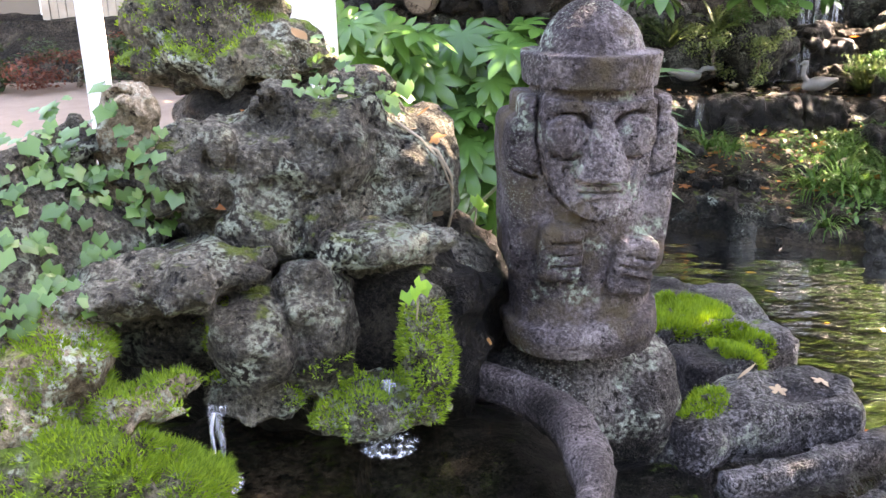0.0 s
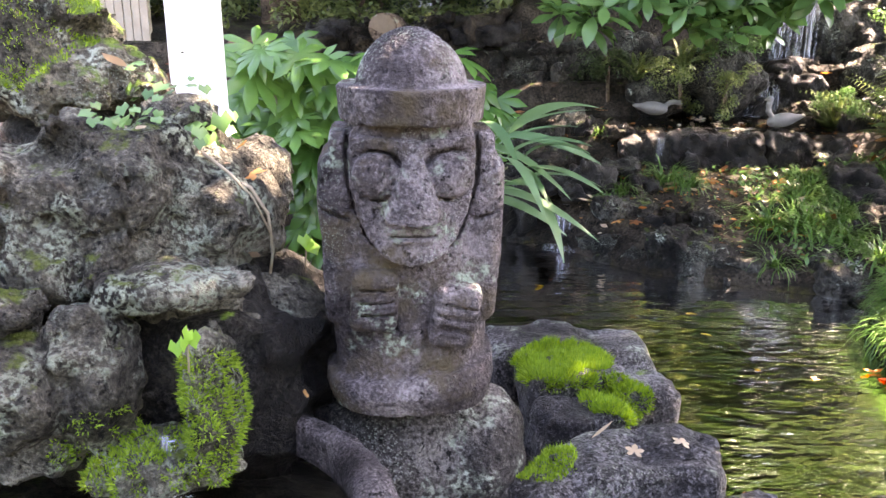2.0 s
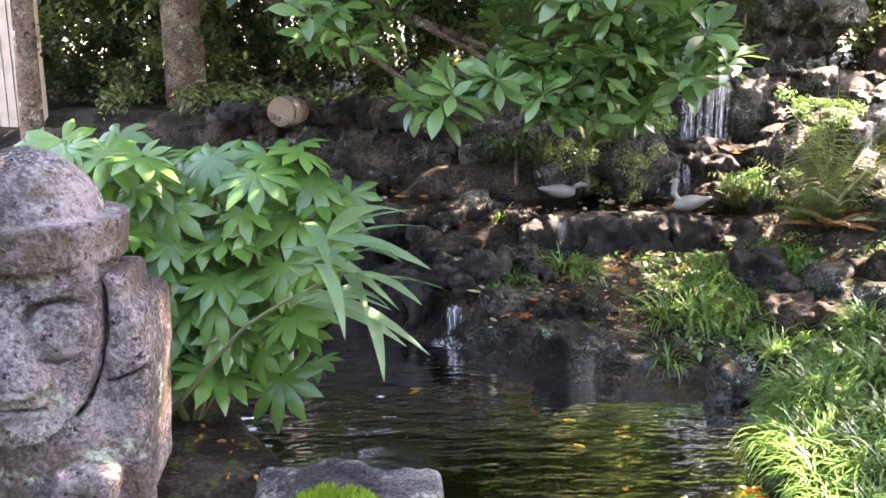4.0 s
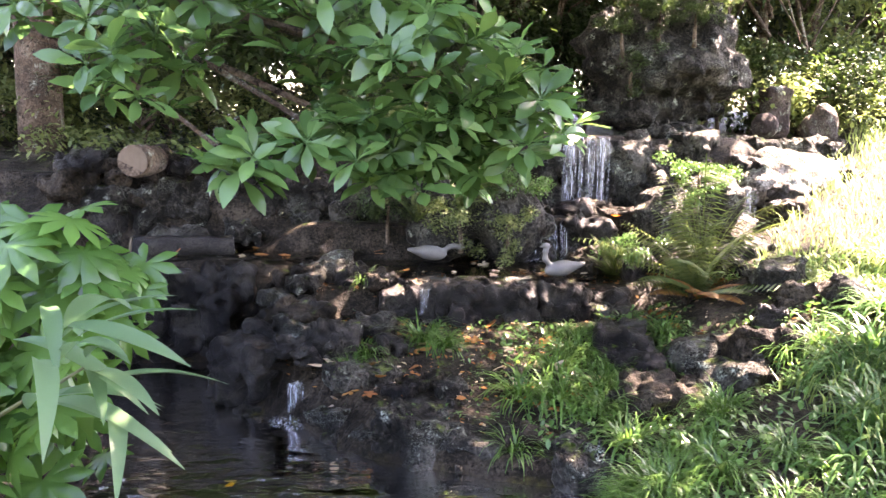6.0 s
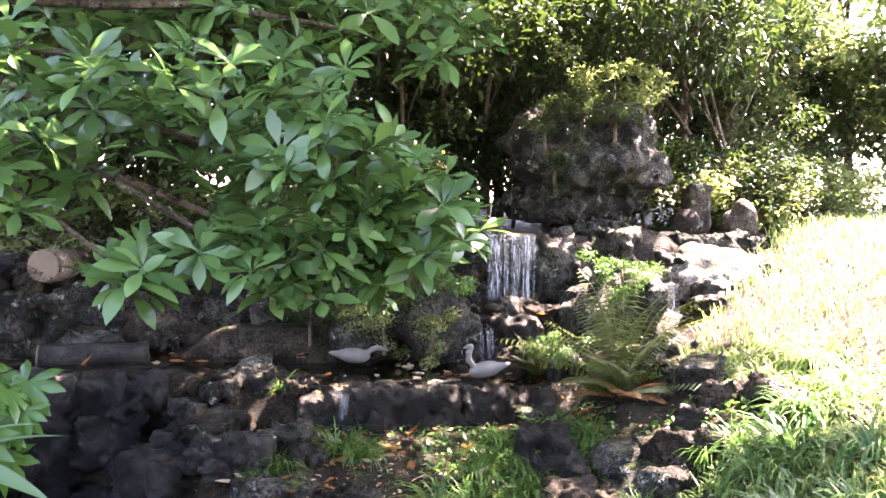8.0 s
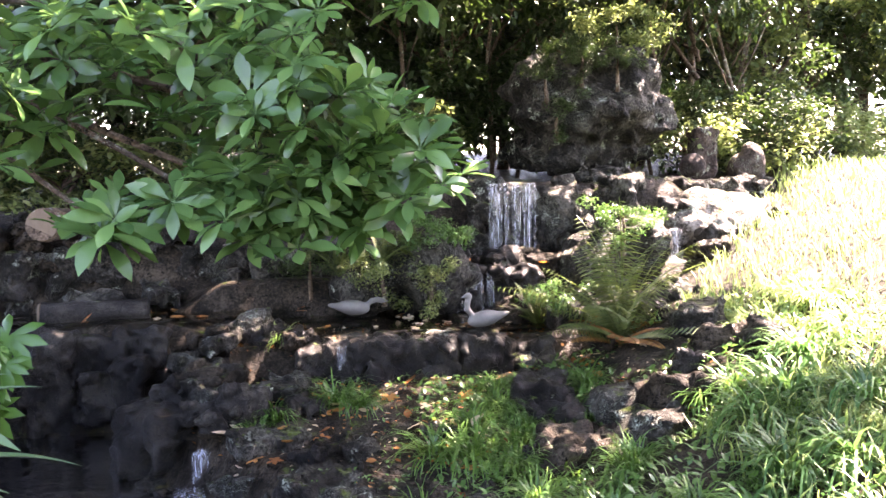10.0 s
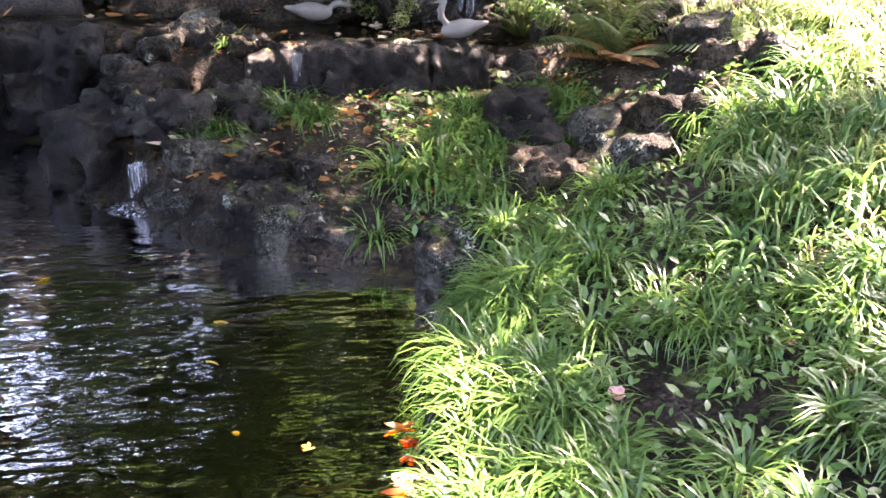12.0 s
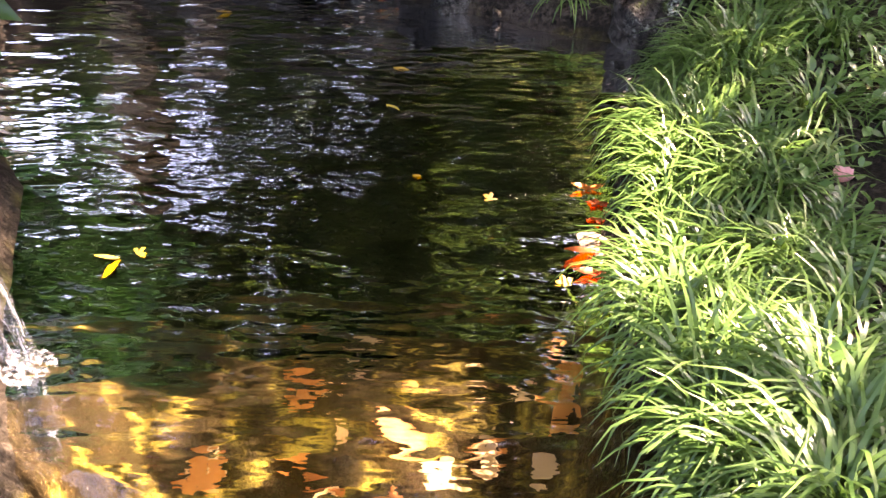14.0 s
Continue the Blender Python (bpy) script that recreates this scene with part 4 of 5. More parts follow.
# woods behind
def leaf_cloud(seed, n, size, material, stretch=(1, 1, 1)):
    rnd = np.random.RandomState(seed)
    p, rr = [], random.Random(seed)
    lumps = [(rnd.normal(size=3) * 0.5, rnd.uniform(0.22, 0.5)) for i in range(16)]
    v, f = strip_leaf(size, size * 0.42, 0.5, 0.3, 0.2, 4)
    for i in range(n):
        c, r = lumps[rr.randrange(16)]
        d = rnd.normal(size=3)
        q = c + d / np.linalg.norm(d) * r * rr.random() ** 0.4
        p.append((v * rr.uniform(0.6, 1.2), f, Matrix.Translation([q[k] * stretch[k] for k in range(3)]) @ turn_of(rr, -60, 40)))
    return mesh_of("crown", *gather(p), material)

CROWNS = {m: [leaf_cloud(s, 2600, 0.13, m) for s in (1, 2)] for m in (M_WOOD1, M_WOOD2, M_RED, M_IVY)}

def tree(x, y, h, r, material, seed, label="woodland tree with dense small leaves", trunk=True, squash=0.8):
    rnd = random.Random(seed)
    root = tagged(new("tree" if trunk else "bush"), label, "tree" if trunk else "bush", "woodland behind the pond")
    z = at(x, y)
    root.location = (x, y, z)
    bm = bmesh.new()
    tube_of(bm, bent((0, 0, -0.2), (rnd.uniform(-0.3, 0.3), rnd.uniform(-0.3, 0.3), h), 0, 6, 0.15, seed), 0.11 if trunk else 0.03, 0.03, 7)
    for i in range(4):
        a = rnd.uniform(0, 6.28)
        tube_of(bm, bent((0, 0, h * rnd.uniform(0.35, 0.7)), (r * 0.8 * math.cos(a), r * 0.8 * math.sin(a), h * rnd.uniform(0.8, 1.15)), 0.1, 5, 0.1, seed + i), 0.045 if trunk else 0.015, 0.012, 5)
    part("trunk", bm, M_BARK, root)
    ob = part("crown", rnd.choice(CROWNS[material]), None, root)
    ob.matrix_local = Matrix.Translation((0, 0, h)) @ Matrix.Rotation(rnd.uniform(0, 6.28), 4, "Z") @ Matrix.Diagonal((r, r, r * squash, 1))
    return root

wr = random.Random(77)
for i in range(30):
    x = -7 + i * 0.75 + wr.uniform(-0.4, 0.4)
    # Right of x 5.5 most crowns take the colour with sun put in.
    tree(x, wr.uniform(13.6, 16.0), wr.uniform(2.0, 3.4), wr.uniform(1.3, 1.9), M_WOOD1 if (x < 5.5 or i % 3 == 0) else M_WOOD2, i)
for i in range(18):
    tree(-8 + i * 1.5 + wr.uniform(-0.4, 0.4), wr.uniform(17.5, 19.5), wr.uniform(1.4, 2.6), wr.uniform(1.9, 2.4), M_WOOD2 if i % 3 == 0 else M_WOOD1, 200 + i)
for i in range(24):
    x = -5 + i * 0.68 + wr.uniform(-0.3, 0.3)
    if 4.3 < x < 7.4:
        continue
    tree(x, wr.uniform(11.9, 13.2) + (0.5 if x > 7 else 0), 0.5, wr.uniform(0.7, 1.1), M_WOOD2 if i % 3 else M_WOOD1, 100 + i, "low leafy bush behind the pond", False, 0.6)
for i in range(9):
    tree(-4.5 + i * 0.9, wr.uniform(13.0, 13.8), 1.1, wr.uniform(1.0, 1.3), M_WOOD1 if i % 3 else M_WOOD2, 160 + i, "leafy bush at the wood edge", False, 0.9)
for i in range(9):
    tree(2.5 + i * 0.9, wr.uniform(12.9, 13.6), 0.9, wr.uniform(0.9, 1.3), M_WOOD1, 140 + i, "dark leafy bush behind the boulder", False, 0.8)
for i in range(12):          # tall trees at the back, added to keep sky out of the pond's reflection
    tree(1.6 + i * 1.1 + wr.uniform(-0.4, 0.4), wr.uniform(16.5, 18.5), wr.uniform(5.0, 7.5), wr.uniform(2.2, 2.8), M_WOOD2 if i % 2 and i > 5 else M_WOOD1, 250 + i, "tall tree added behind the pond to block reflected sky", True, 1.1)
for i in range(16):          # behind and beside the walker: unseen trees added to block low sky light
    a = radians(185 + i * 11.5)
    tree(1.5 + 9.5 * math.cos(a), 2 + 7.5 * math.sin(a), wr.uniform(1.6, 3.0), 2.0, M_WOOD1, 300 + i, "unseen leafy tree added at the garden edge to block light")
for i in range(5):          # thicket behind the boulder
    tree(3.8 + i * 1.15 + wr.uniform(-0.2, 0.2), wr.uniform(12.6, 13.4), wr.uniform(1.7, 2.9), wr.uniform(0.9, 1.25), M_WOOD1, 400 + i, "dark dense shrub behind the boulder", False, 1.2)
# large trees that shade the pond: one added unseen, one with added crowns
def big_tree(loc, trunk, r0, r1, fork, crowns, label, seed, leaves=1600):
    """A large tree: trunk, long limbs and a crown of leaf clumps on each limb."""
    root = tagged(new("shade_tree"), label, "tree")
    root.location = loc
    b = Vector(loc)
    bm = bmesh.new()
    tube_of(bm, trunk, r0, r1, 12)
    part("trunk", bm, M_BARK, root)
    big = [leaf_cloud(s + seed, leaves, 0.17, M_WOOD1, (1, 1, 0.6)) for s in (11, 12)]
    for k, (x, y, z, r) in enumerate(crowns):
        bm = bmesh.new()
        tube_of(bm, bent(fork, Vector((x, y, z)) - b, 0.4, 8, 0.2, k + seed), 0.09, 0.025, 7)
        limb = part("limb", bm, M_BARK, root)
        ob = part("crown", big[k % 2], None, limb)
        ob.matrix_local = Matrix.Translation(Vector((x, y, z)) - b) @ Matrix.Rotation(k * 1.3, 4, "Z") @ Matrix.Scale(r, 4)
    return root

# This tree stands out of view; its crowns only block and dapple sun.
big_tree((9.5, 3.0, at(9.5, 3.0)), [(0, 0, -0.3), (0.05, 0, 1.5), (-0.1, 0.1, 3.2), (-0.3, 0.3, 5.0)], 0.32, 0.2, (-0.25, 0.25, 4.2),
         [(4.2, 3.2, 5.3, 1.7), (4.2, 5.4, 5.5, 1.6), (5.9, 3.5, 5.8, 1.5), (5.2, 7.1, 5.7, 1.5), (6.6, 8.6, 5.6, 1.7), (7.3, 11.3, 6.0, 1.3), (5.0, 8.6, 5.9, 1.5), (8.4, 7.2, 5.8, 1.4), (4.0, 1.2, 5.4, 1.5), (2.75, 3.3, 5.5, 1.0), (8.4, 9.5, 5.7, 1.1), (8.0, 4.0, 5.5, 0.9), (7.8, 5.9, 5.5, 0.55)], "unseen spreading tree added to shade the pond", 0)
# The trunk is real; unseen crowns are added to darken the pond's reflection.
big_tree((-1.65, 11.4, at(-1.65, 11.4)), [(0, 0, -0.3), (-0.01, 0, 0.8), (-0.05, 0, 1.8), (0.05, 0, 3.8)], 0.26, 0.19, (0.03, 0, 3.4),
         [(0.3, 7.6, 4.9, 1.5), (2.2, 8.6, 5.2, 1.6), (3.6, 7.6, 5.2, 1.5), (-1.0, 9.6, 5.0, 1.6), (1.3, 10.6, 5.3, 1.7), (1.5, 5.8, 5.2, 1.4), (3.4, 10.6, 5.6, 1.6), (5.2, 11.5, 5.6, 1.5), (-2.4, 8.2, 5.2, 1.5), (2.6, 12.8, 5.8, 1.5), (0.0, 12.4, 5.5, 1.6), (-2.0, 11.2, 5.3, 1.6), (-3.4, 12.6, 6.0, 1.6), (-1.6, 9.2, 4.3, 1.2), (-0.3, 10.6, 4.4, 1.3), (-3.2, 10.6, 4.5, 1.4), (1.2, 11.6, 4.5, 1.2)], "thick-trunked tree leaning over the pond with added crowns", 40, 2000)

# white posts and board fence
def post(x, y, w, d, h, label, z=None):
    bm = bmesh.new()
    bmesh.ops.create_cube(bm, size=1)
    bmesh.ops.scale(bm, vec=(w, d, h), verts=bm.verts)
    bmesh.ops.translate(bm, vec=(0, 0, h / 2), verts=bm.verts)
    bmesh.ops.bevel(bm, geom=bm.edges[:], offset=0.006, segments=2, affect="EDGES")
    ob = part("post", bm, M_PAINT, None)
    ob.location = (x, y, at(x, y) - 0.05 if z is None else z)
    return tagged(ob, label, "post", "white posts")

post(-0.568, 3.90, 0.213, 0.12, 2.8, "thick white painted timber post behind the rockery")
post(-1.2, 3.0, 0.07, 0.07, 2.8, "slim white painted post behind the rockery")

def carpet(name, n, x0, x1, y0, y1, size, material, label, category, seed, lift=0.02, tilt=30):
    """Small leaves spread over the ground."""
    rs, rr = np.random.RandomState(seed), random.Random(seed)
    x, y = rs.uniform(x0, x1, n), rs.uniform(y0, y1, n)
    d = inside(x, y, POND)
    ok = (d > 0.02) & (vnoise(np.stack([x * 1.6, y * 1.6, 0 * x], 1), seed) > -0.35)
    x, y = x[ok], y[ok]
    z = land(x, y)
    v, f = strip_leaf(size, size * 0.5, 0.5, 0.2, 0.2, 4)
    p = [(v * rr.uniform(0.5, 1.3), f, Matrix.Translation((a, b, c + rr.uniform(0.3, 1) * lift)) @ turn_of(rr, -tilt, tilt)) for a, b, c in zip(x, y, z)]
    return tagged(new(name, mesh_of(name, *gather(p), material)), label, category, kind="stuff")

carpet("ground_cover", 9500, 3.1, 6.6, 2.6, 8.2, 0.065, M_IVY, "low green ground cover on the bank", "ground cover", 61, 0.09, 50)
carpet("ground_cover", 1500, 1.2, 4.6, 6.2, 8.4, 0.04, M_IVY, "sparse green seedlings on the dark bank", "ground cover", 62, 0.05, 50)
carpet("leaf_litter", 1500, 1.2, 5.4, 6.2, 9.0, 0.05, M_DRY, "brown leaf litter on the dark bank", "leaves", 63, 0.015, 20)
carpet("leaf_litter", 900, 1.2, 5.4, 6.2, 9.0, 0.045, M_PALELEAF, "pale leaf litter on the dark bank", "leaves", 64, 0.015, 20)
# Sun on these low plants is put into their leaf colour.
carpet("ground_cover", 3000, -2.5, 3.6, 10.4, 12.0, 0.09, M_WOOD2, "low plants coloured as sunlit above the rear bank", "ground cover", 65, 0.3, 50)
carpet("leaf_litter", 1200, -3.0, 0.8, 2.6, 9.0, 0.06, M_DRY, "brown leaf litter under the shrubs", "leaves", 66, 0.015, 20)

def topping(x, y, z, r, material, label, seed):
    root = tagged(new("bush"), label, "bush")
    root.location = (x, y, z)
    bm = bmesh.new()
    tube_of(bm, bent((0, 0, -0.3), (0, 0, r * 0.4), 0, 4, 0.03, seed), 0.03, 0.01, 6)
    part("stem", bm, M_BARK, root)
    ob = part("crown", CROWNS[material][seed % 2], None, root)
    ob.matrix_local = Matrix.Translation((0, 0, r * 0.4)) @ Matrix.Rotation(seed, 4, "Z") @ Matrix.Diagonal((r, r, r * 0.7, 1))

topping(6.2, 11.6, 3.35, 0.6, M_WOOD2, "small feathery bush on top of the boulder", 1)
topping(5.6, 11.5, 3.1, 0.35, M_WOOD1, "dark creeping plant on the boulder", 2)
topping(5.3, 11.2, 2.4, 0.3, M_WOOD1, "dark creeping plant on the boulder side", 3)
topping(3.5, 9.35, 1.0, 0.32, M_IVY, "leafy plant over the cascade boulder", 4)
# M_WOOD2 puts sun on these two hanging plants into the leaf colour.
topping(3.0, 9.3, 0.75, 0.34, M_WOOD2, "pale leafy plant hanging over the bank", 5)
topping(3.45, 9.2, 0.65, 0.28, M_WOOD2, "pale leafy plant hanging over the cascade boulder", 9)
topping(2.3, 9.7, 0.75, 0.32, M_WOOD1, "dark leafy plant on the rear bank", 6)
for k, (x, z, r) in enumerate(((5.15, 2.85, 0.26), (5.6, 3.05, 0.26), (6.05, 3.0, 0.24))):
    topping(x, 11.15, z, r, M_WOOD1, "dark creeper hanging over the boulder face", 20 + k)
topping(5.5, 9.5, 1.15, 0.3, M_IVY, "sunlit plant on the dark boulder", 7)
topping(4.55, 8.8, 0.45, 0.26, M_IVY, "bright plant beside the goose pool", 8)

def terrace():
    bm = bmesh.new()
    bmesh.ops.create_cube(bm, size=1)
    bmesh.ops.scale(bm, vec=(8.0, 8.0, 0.1), verts=bm.verts)
    ob = part("pavement", bm, M_PAVE, None)
    ob.location = (-6.0, 6.6, 0.47)
    tagged(ob, "pinkish paved terrace beside the garden", "pavement", kind="structure")
    bm = bmesh.new()
    for x0, x1, z0, z1 in ((-12, -8.6, 0, 3.4), (-8.6, -4.75, 0, 0.5), (-8.6, -4.75, 2.6, 3.4), (-4.75, -3.1, 0, 3.4)):
        bmesh.ops.create_cube(bm, size=1, matrix=Matrix.Translation(((x0 + x1) / 2, 10.6, (z0 + z1) / 2 + 0.5)) @ Matrix.Diagonal((x1 - x0, 0.2, z1 - z0, 1)))
    wall = tagged(part("wall_west", bm, M_CREAM, None), "cream board-clad wall behind the terrace", "wall", kind="structure")
    rnd = random.Random(2)
    for i in range(17):
        w = rnd.uniform(0.085, 0.098)
        bm = bmesh.new()
        bmesh.ops.create_cube(bm, size=1, matrix=Matrix.Translation((-4.70 + 0.1 * i, 10.485 - rnd.uniform(0, 0.01), 2.2)) @ Matrix.Diagonal((w, 0.024, 3.4, 1)))
        bmesh.ops.bevel(bm, geom=bm.edges[:], offset=0.004, segments=1, affect="EDGES")
        part("board", bm, M_BOARD, wall)
    bm = bmesh.new()
    bmesh.ops.create_cube(bm, size=1, matrix=Matrix.Translation((-6.675, 10.62, 2.05)) @ Matrix.Diagonal((3.85, 0.03, 2.1, 1)))
    win = tagged(part("window_1", bm, M_GLASS, None), "wide window reflecting the garden in the cream wall", "window", kind="structure")
    for x, z, w, h in ((-6.675, 1.03, 3.85, 0.06), (-6.675, 3.07, 3.85, 0.06), (-6.675, 1.75, 3.85, 0.05), (-8.57, 2.05, 0.06, 1.98), (-7.3, 2.05, 0.05, 1.98), (-6.0, 2.05, 0.05, 1.98), (-4.78, 2.05, 0.06, 1.98)):
        bm = bmesh.new()
        bmesh.ops.create_cube(bm, size=1, matrix=Matrix.Translation((x, 10.585 - 0.002 * (h > 1), z)) @ Matrix.Diagonal((w, 0.03, h, 1)))
        part("window_frame", bm, M_PAINT, win)

M_PAVE = plain("pink_paving", (0.22, 0.15, 0.11), (0.38, 0.28, 0.2), 0.85, 6, 0.4, 0.01)
# Mottled grey-tan base paints in the blurred reflections of the panes.
M_GLASS = plain("reflection_tint_glass", (0.10, 0.09, 0.075), (0.17, 0.15, 0.125), 0.06, 1.0, 0.0)
M_BOARD = plain("weathered_board", (0.20, 0.165, 0.125), (0.46, 0.41, 0.34), 0.75, 5.0, 0.3)
terrace()
for i in range(4):
    tree(-4.6 + 0.8 * i, 8.6 + 0.2 * (i % 2), 0.35, 0.5, M_RED if i % 2 else M_WOOD1, 500 + i, "low reddish bush on the terrace", False, 0.6)

# ---- running water ----
M_OVER = watermat("overflow_water", (0.8, 0.8, 0.78), 0.6, 14.0, (1.6, 0.7, 1), 0.08)
def spraymat():
    """White froth that thins to clear water."""
    m, t, n, l, p = nodes_of("spray")
    p.inputs["Base Color"].default_value = (0.88, 0.91, 0.95, 1)
    p.inputs["Roughness"].default_value = 0.25
    l.new(math_of(t, "MULTIPLY", mask_of(t, noise_of(t, 55, 4, 0.7), 0.47, 0.68), 0.5), p.inputs["Alpha"])
    bump_of(t, p, noise_of(t, 90, 3), 0.5, 0.01)
    return m

M_SPRAY = spraymat()

def fall(x0, x1, y, z1, z0, seed, label, depth=0.06, froth=0.06):
    """A curtain of falling water: separate strands that bow outward from the lip."""
    rnd = random.Random(seed)
    root = tagged(new("waterfall"), label, "waterfall")
    root.location = ((x0 + x1) / 2, y, z0)
    n = max(4, round((x1 - x0) / 0.02))
    for i in range(n):
        if rnd.random() < 0.12:
            continue
        x = x0 + (x1 - x0) * (i + rnd.uniform(0.2, 0.8)) / n - root.location.x
        w = rnd.uniform(0.004, 0.03)
        top = z1 - z0 + rnd.uniform(-0.015, 0.01)
        out = depth * rnd.uniform(0.7, 1.4)
        bm = bmesh.new()
        rows = []
        for k in range(11):
            u = k / 10
            s = w * (1 - 0.35 * u) * (1 + 0.35 * noise.noise((x * 9, u * 5, seed)))
            yy = 0.05 - out * math.sqrt(u) - 0.05 * (1 - u)
            zz = top + 0.015 * math.sin(u * 3) - top * u ** 1.6
            dx = 0.01 * noise.noise((x * 4, u * 3, seed + 4))
            rows.append([bm.verts.new((x + dx + s * c, yy - 0.010 * (1 - c * c), zz)) for c in (-1, -0.4, 0.4, 1)])
        for a, b in zip(rows, rows[1:]):
            for c in range(3):
                bm.faces.new((a[c], a[c + 1], b[c + 1], b[c])).smooth = True
        part("water_strand", bm, M_FALL, root)
    bm = bmesh.new()
    rows, rx, ry = [], (x1 - x0) / 2 + froth, froth * 1.25
    for i in range(8):
        q = i / 7
        rows.append([bm.verts.new((rx * q * math.cos(a), -depth + ry * q * math.sin(a), 0.006 + 0.05 * max(0, 1 - q) ** 1.5 * (1 + 0.8 * noise.noise((a * 3, q * 6, seed))) + 0.012 * noise.noise((a * 5, q * 9, seed + 3)) * (1 - q))) for a in np.linspace(0, 2 * math.pi, 33)[:-1]])
    for a_, b_ in zip(rows, rows[1:]):
        for j in range(32):
            bm.faces.new((a_[j], b_[j], b_[(j + 1) % 32], a_[(j + 1) % 32])).smooth = True
    for i in range(24):
        a, d = rnd.uniform(0, 6.28), rnd.uniform(0.2, 1)
        bmesh.ops.create_icosphere(bm, subdivisions=1, radius=rnd.uniform(0.0015, 0.004), matrix=Matrix.Translation((rx * d * math.cos(a), -depth + ry * d * math.sin(a), rnd.uniform(0.01, 0.07) * (1.2 - d))))
    tagged(part("splash", bm, M_SPRAY, root, "white splashing foam"), kind="stuff")
    return root

fall(1.46, 1.57, 7.28, -0.22, WATER, 1, "small white waterfall into the pond", 0.1, 0.15)
fall(2.5, 3.0, 8.22, 0.30, -0.04, 2, "thin water veil over the goose ledge", 0.04)
fall(3.72, 4.12, 9.55, 0.74, 0.34, 3, "short white cascade behind the geese", 0.08)
fall(4.22, 4.75, 10.15, 1.62, 0.86, 4, "upper waterfall dropping over a dark ledge", 0.1)
fall(4.95, 5.25, 6.95, 0.22, -0.1, 5, "small rill trickling over stones", 0.08)
fall(6.0, 6.25, 9.75, 1.1, 0.75, 6, "small sunlit trickle beside the cascade", 0.08)
fall(-0.175, -0.135, 2.0, 0.50, 0.33, 8, "small clear stream from the mossy spout", 0.05)
fall(-0.59, -0.56, 1.88, 0.50, 0.33, 9, "small clear stream from the lower spout", 0.10)
fall(1.18, 1.3, 3.50, 0.02, WATER, 10, "overflow water splashing into the pond", -0.06)
pool("water_overflow", [(0.45, 1.55), (0.8, 1.7), (1.35, 2.2), (1.3, 2.4), (0.8, 2.3), (0.5, 2.2)], 0.07, M_OVER, "rippled overflow water between the slabs")
goose_pool = [(2.2, 8.5), (3.2, 8.35), (4.4, 8.5), (4.5, 9.6), (3.6, 9.9), (2.6, 9.9), (1.9, 9.5)]
pool("water_goose_pool", goose_pool, 0.335, M_BASIN, "shallow dark pool with fallen leaves")
pool("water_upper_pool", [(3.6, 9.7), (4.9, 9.7), (5.1, 10.4), (3.7, 10.4)], 0.78, M_BASIN, "small dark pool below the upper waterfall")
pool("water_left_pool", [(-0.6, 9.1), (1.2, 9.05), (2.0, 9.6), (2.0, 10.3), (-0.6, 10.3)], 0.415, M_BASIN, "dark leafy pool above the black ledge")
pool("water_rill", [(4.75, 6.45), (5.3, 6.45), (5.45, 7.0), (4.85, 7.0)], -0.075, M_POND, "bright shallow rill pool")
pool("water_inlet", [(1.3, 7.2), (1.75, 7.15), (2.3, 7.5), (2.1, 7.9), (1.4, 7.75)], -0.11, M_POND, "shallow bright inlet water")

# ---- garden figures ----
def goose(x, y, z, heading, neck, label):
    """A life-size goose ornament, one plain shape."""
    def field(p):
        d = ell(p, (0, 0, 0.13), (0.19, 0.09, 0.085), 0, 8)
        d = smin(d, ell(p, (0.2, 0, 0.16), (0.1, 0.045, 0.03), 0, 12), 0.04)
        pts = [(-0.13, 0.17), (-0.19, 0.24), (-0.19, 0.32), (-0.165, 0.38)] if neck else [(-0.15, 0.15), (-0.22, 0.19), (-0.28, 0.2), (-0.32, 0.19)]
        for (xa, za), (xb, zb) in zip(pts, pts[1:]):
            a, b = np.array((xa, 0, za)), np.array((xb, 0, zb))
            t = np.clip(((p - a) @ (b - a)) / ((b - a) @ (b - a)), 0, 1)
            d = smin(d, np.linalg.norm(p - a - t[:, None] * (b - a), axis=1) - 0.028, 0.02)
        hx, hz = (-0.185, 0.385) if neck else (-0.34, 0.185)
        d = smin(d, ell(p, (hx, 0, hz), (0.045, 0.03, 0.032)), 0.01)
        return smin(d, ell(p, (hx - 0.05, 0, hz - 0.01), (0.032, 0.015, 0.012)), 0.006)
    v, f = nets(field, (-0.46, -0.14, 0.0), (0.36, 0.14, 0.46), 0.012)
    ob = new("goose_ornament", mesh_of("goose_ornament", v, f, M_GOOSE))
    ob.matrix_world = Matrix.Translation((x, y, z)) @ Matrix.Rotation(radians(heading), 4, "Z") @ Matrix.Scale(0.85, 4)
    return tagged(ob, label, "ornament", "goose ornaments")

M_GOOSE = plain("goose_paint", (0.09, 0.088, 0.085), (0.23, 0.225, 0.21), 0.6, 14)
goose(3.85, 8.62, 0.30, 12, True, "pale grey goose ornament with raised neck in the pool")
goose(2.70, 9.2, 0.36, 195, False, "white goose ornament leaning forward in the pool")
rock("goose_stone", [((3.45, 8.5, 0.28), (0.22, 0.06, 0.07), 25)], M_PALE, "pale curved stone on the pool edge", 0.02, 0.02, 6, 71)

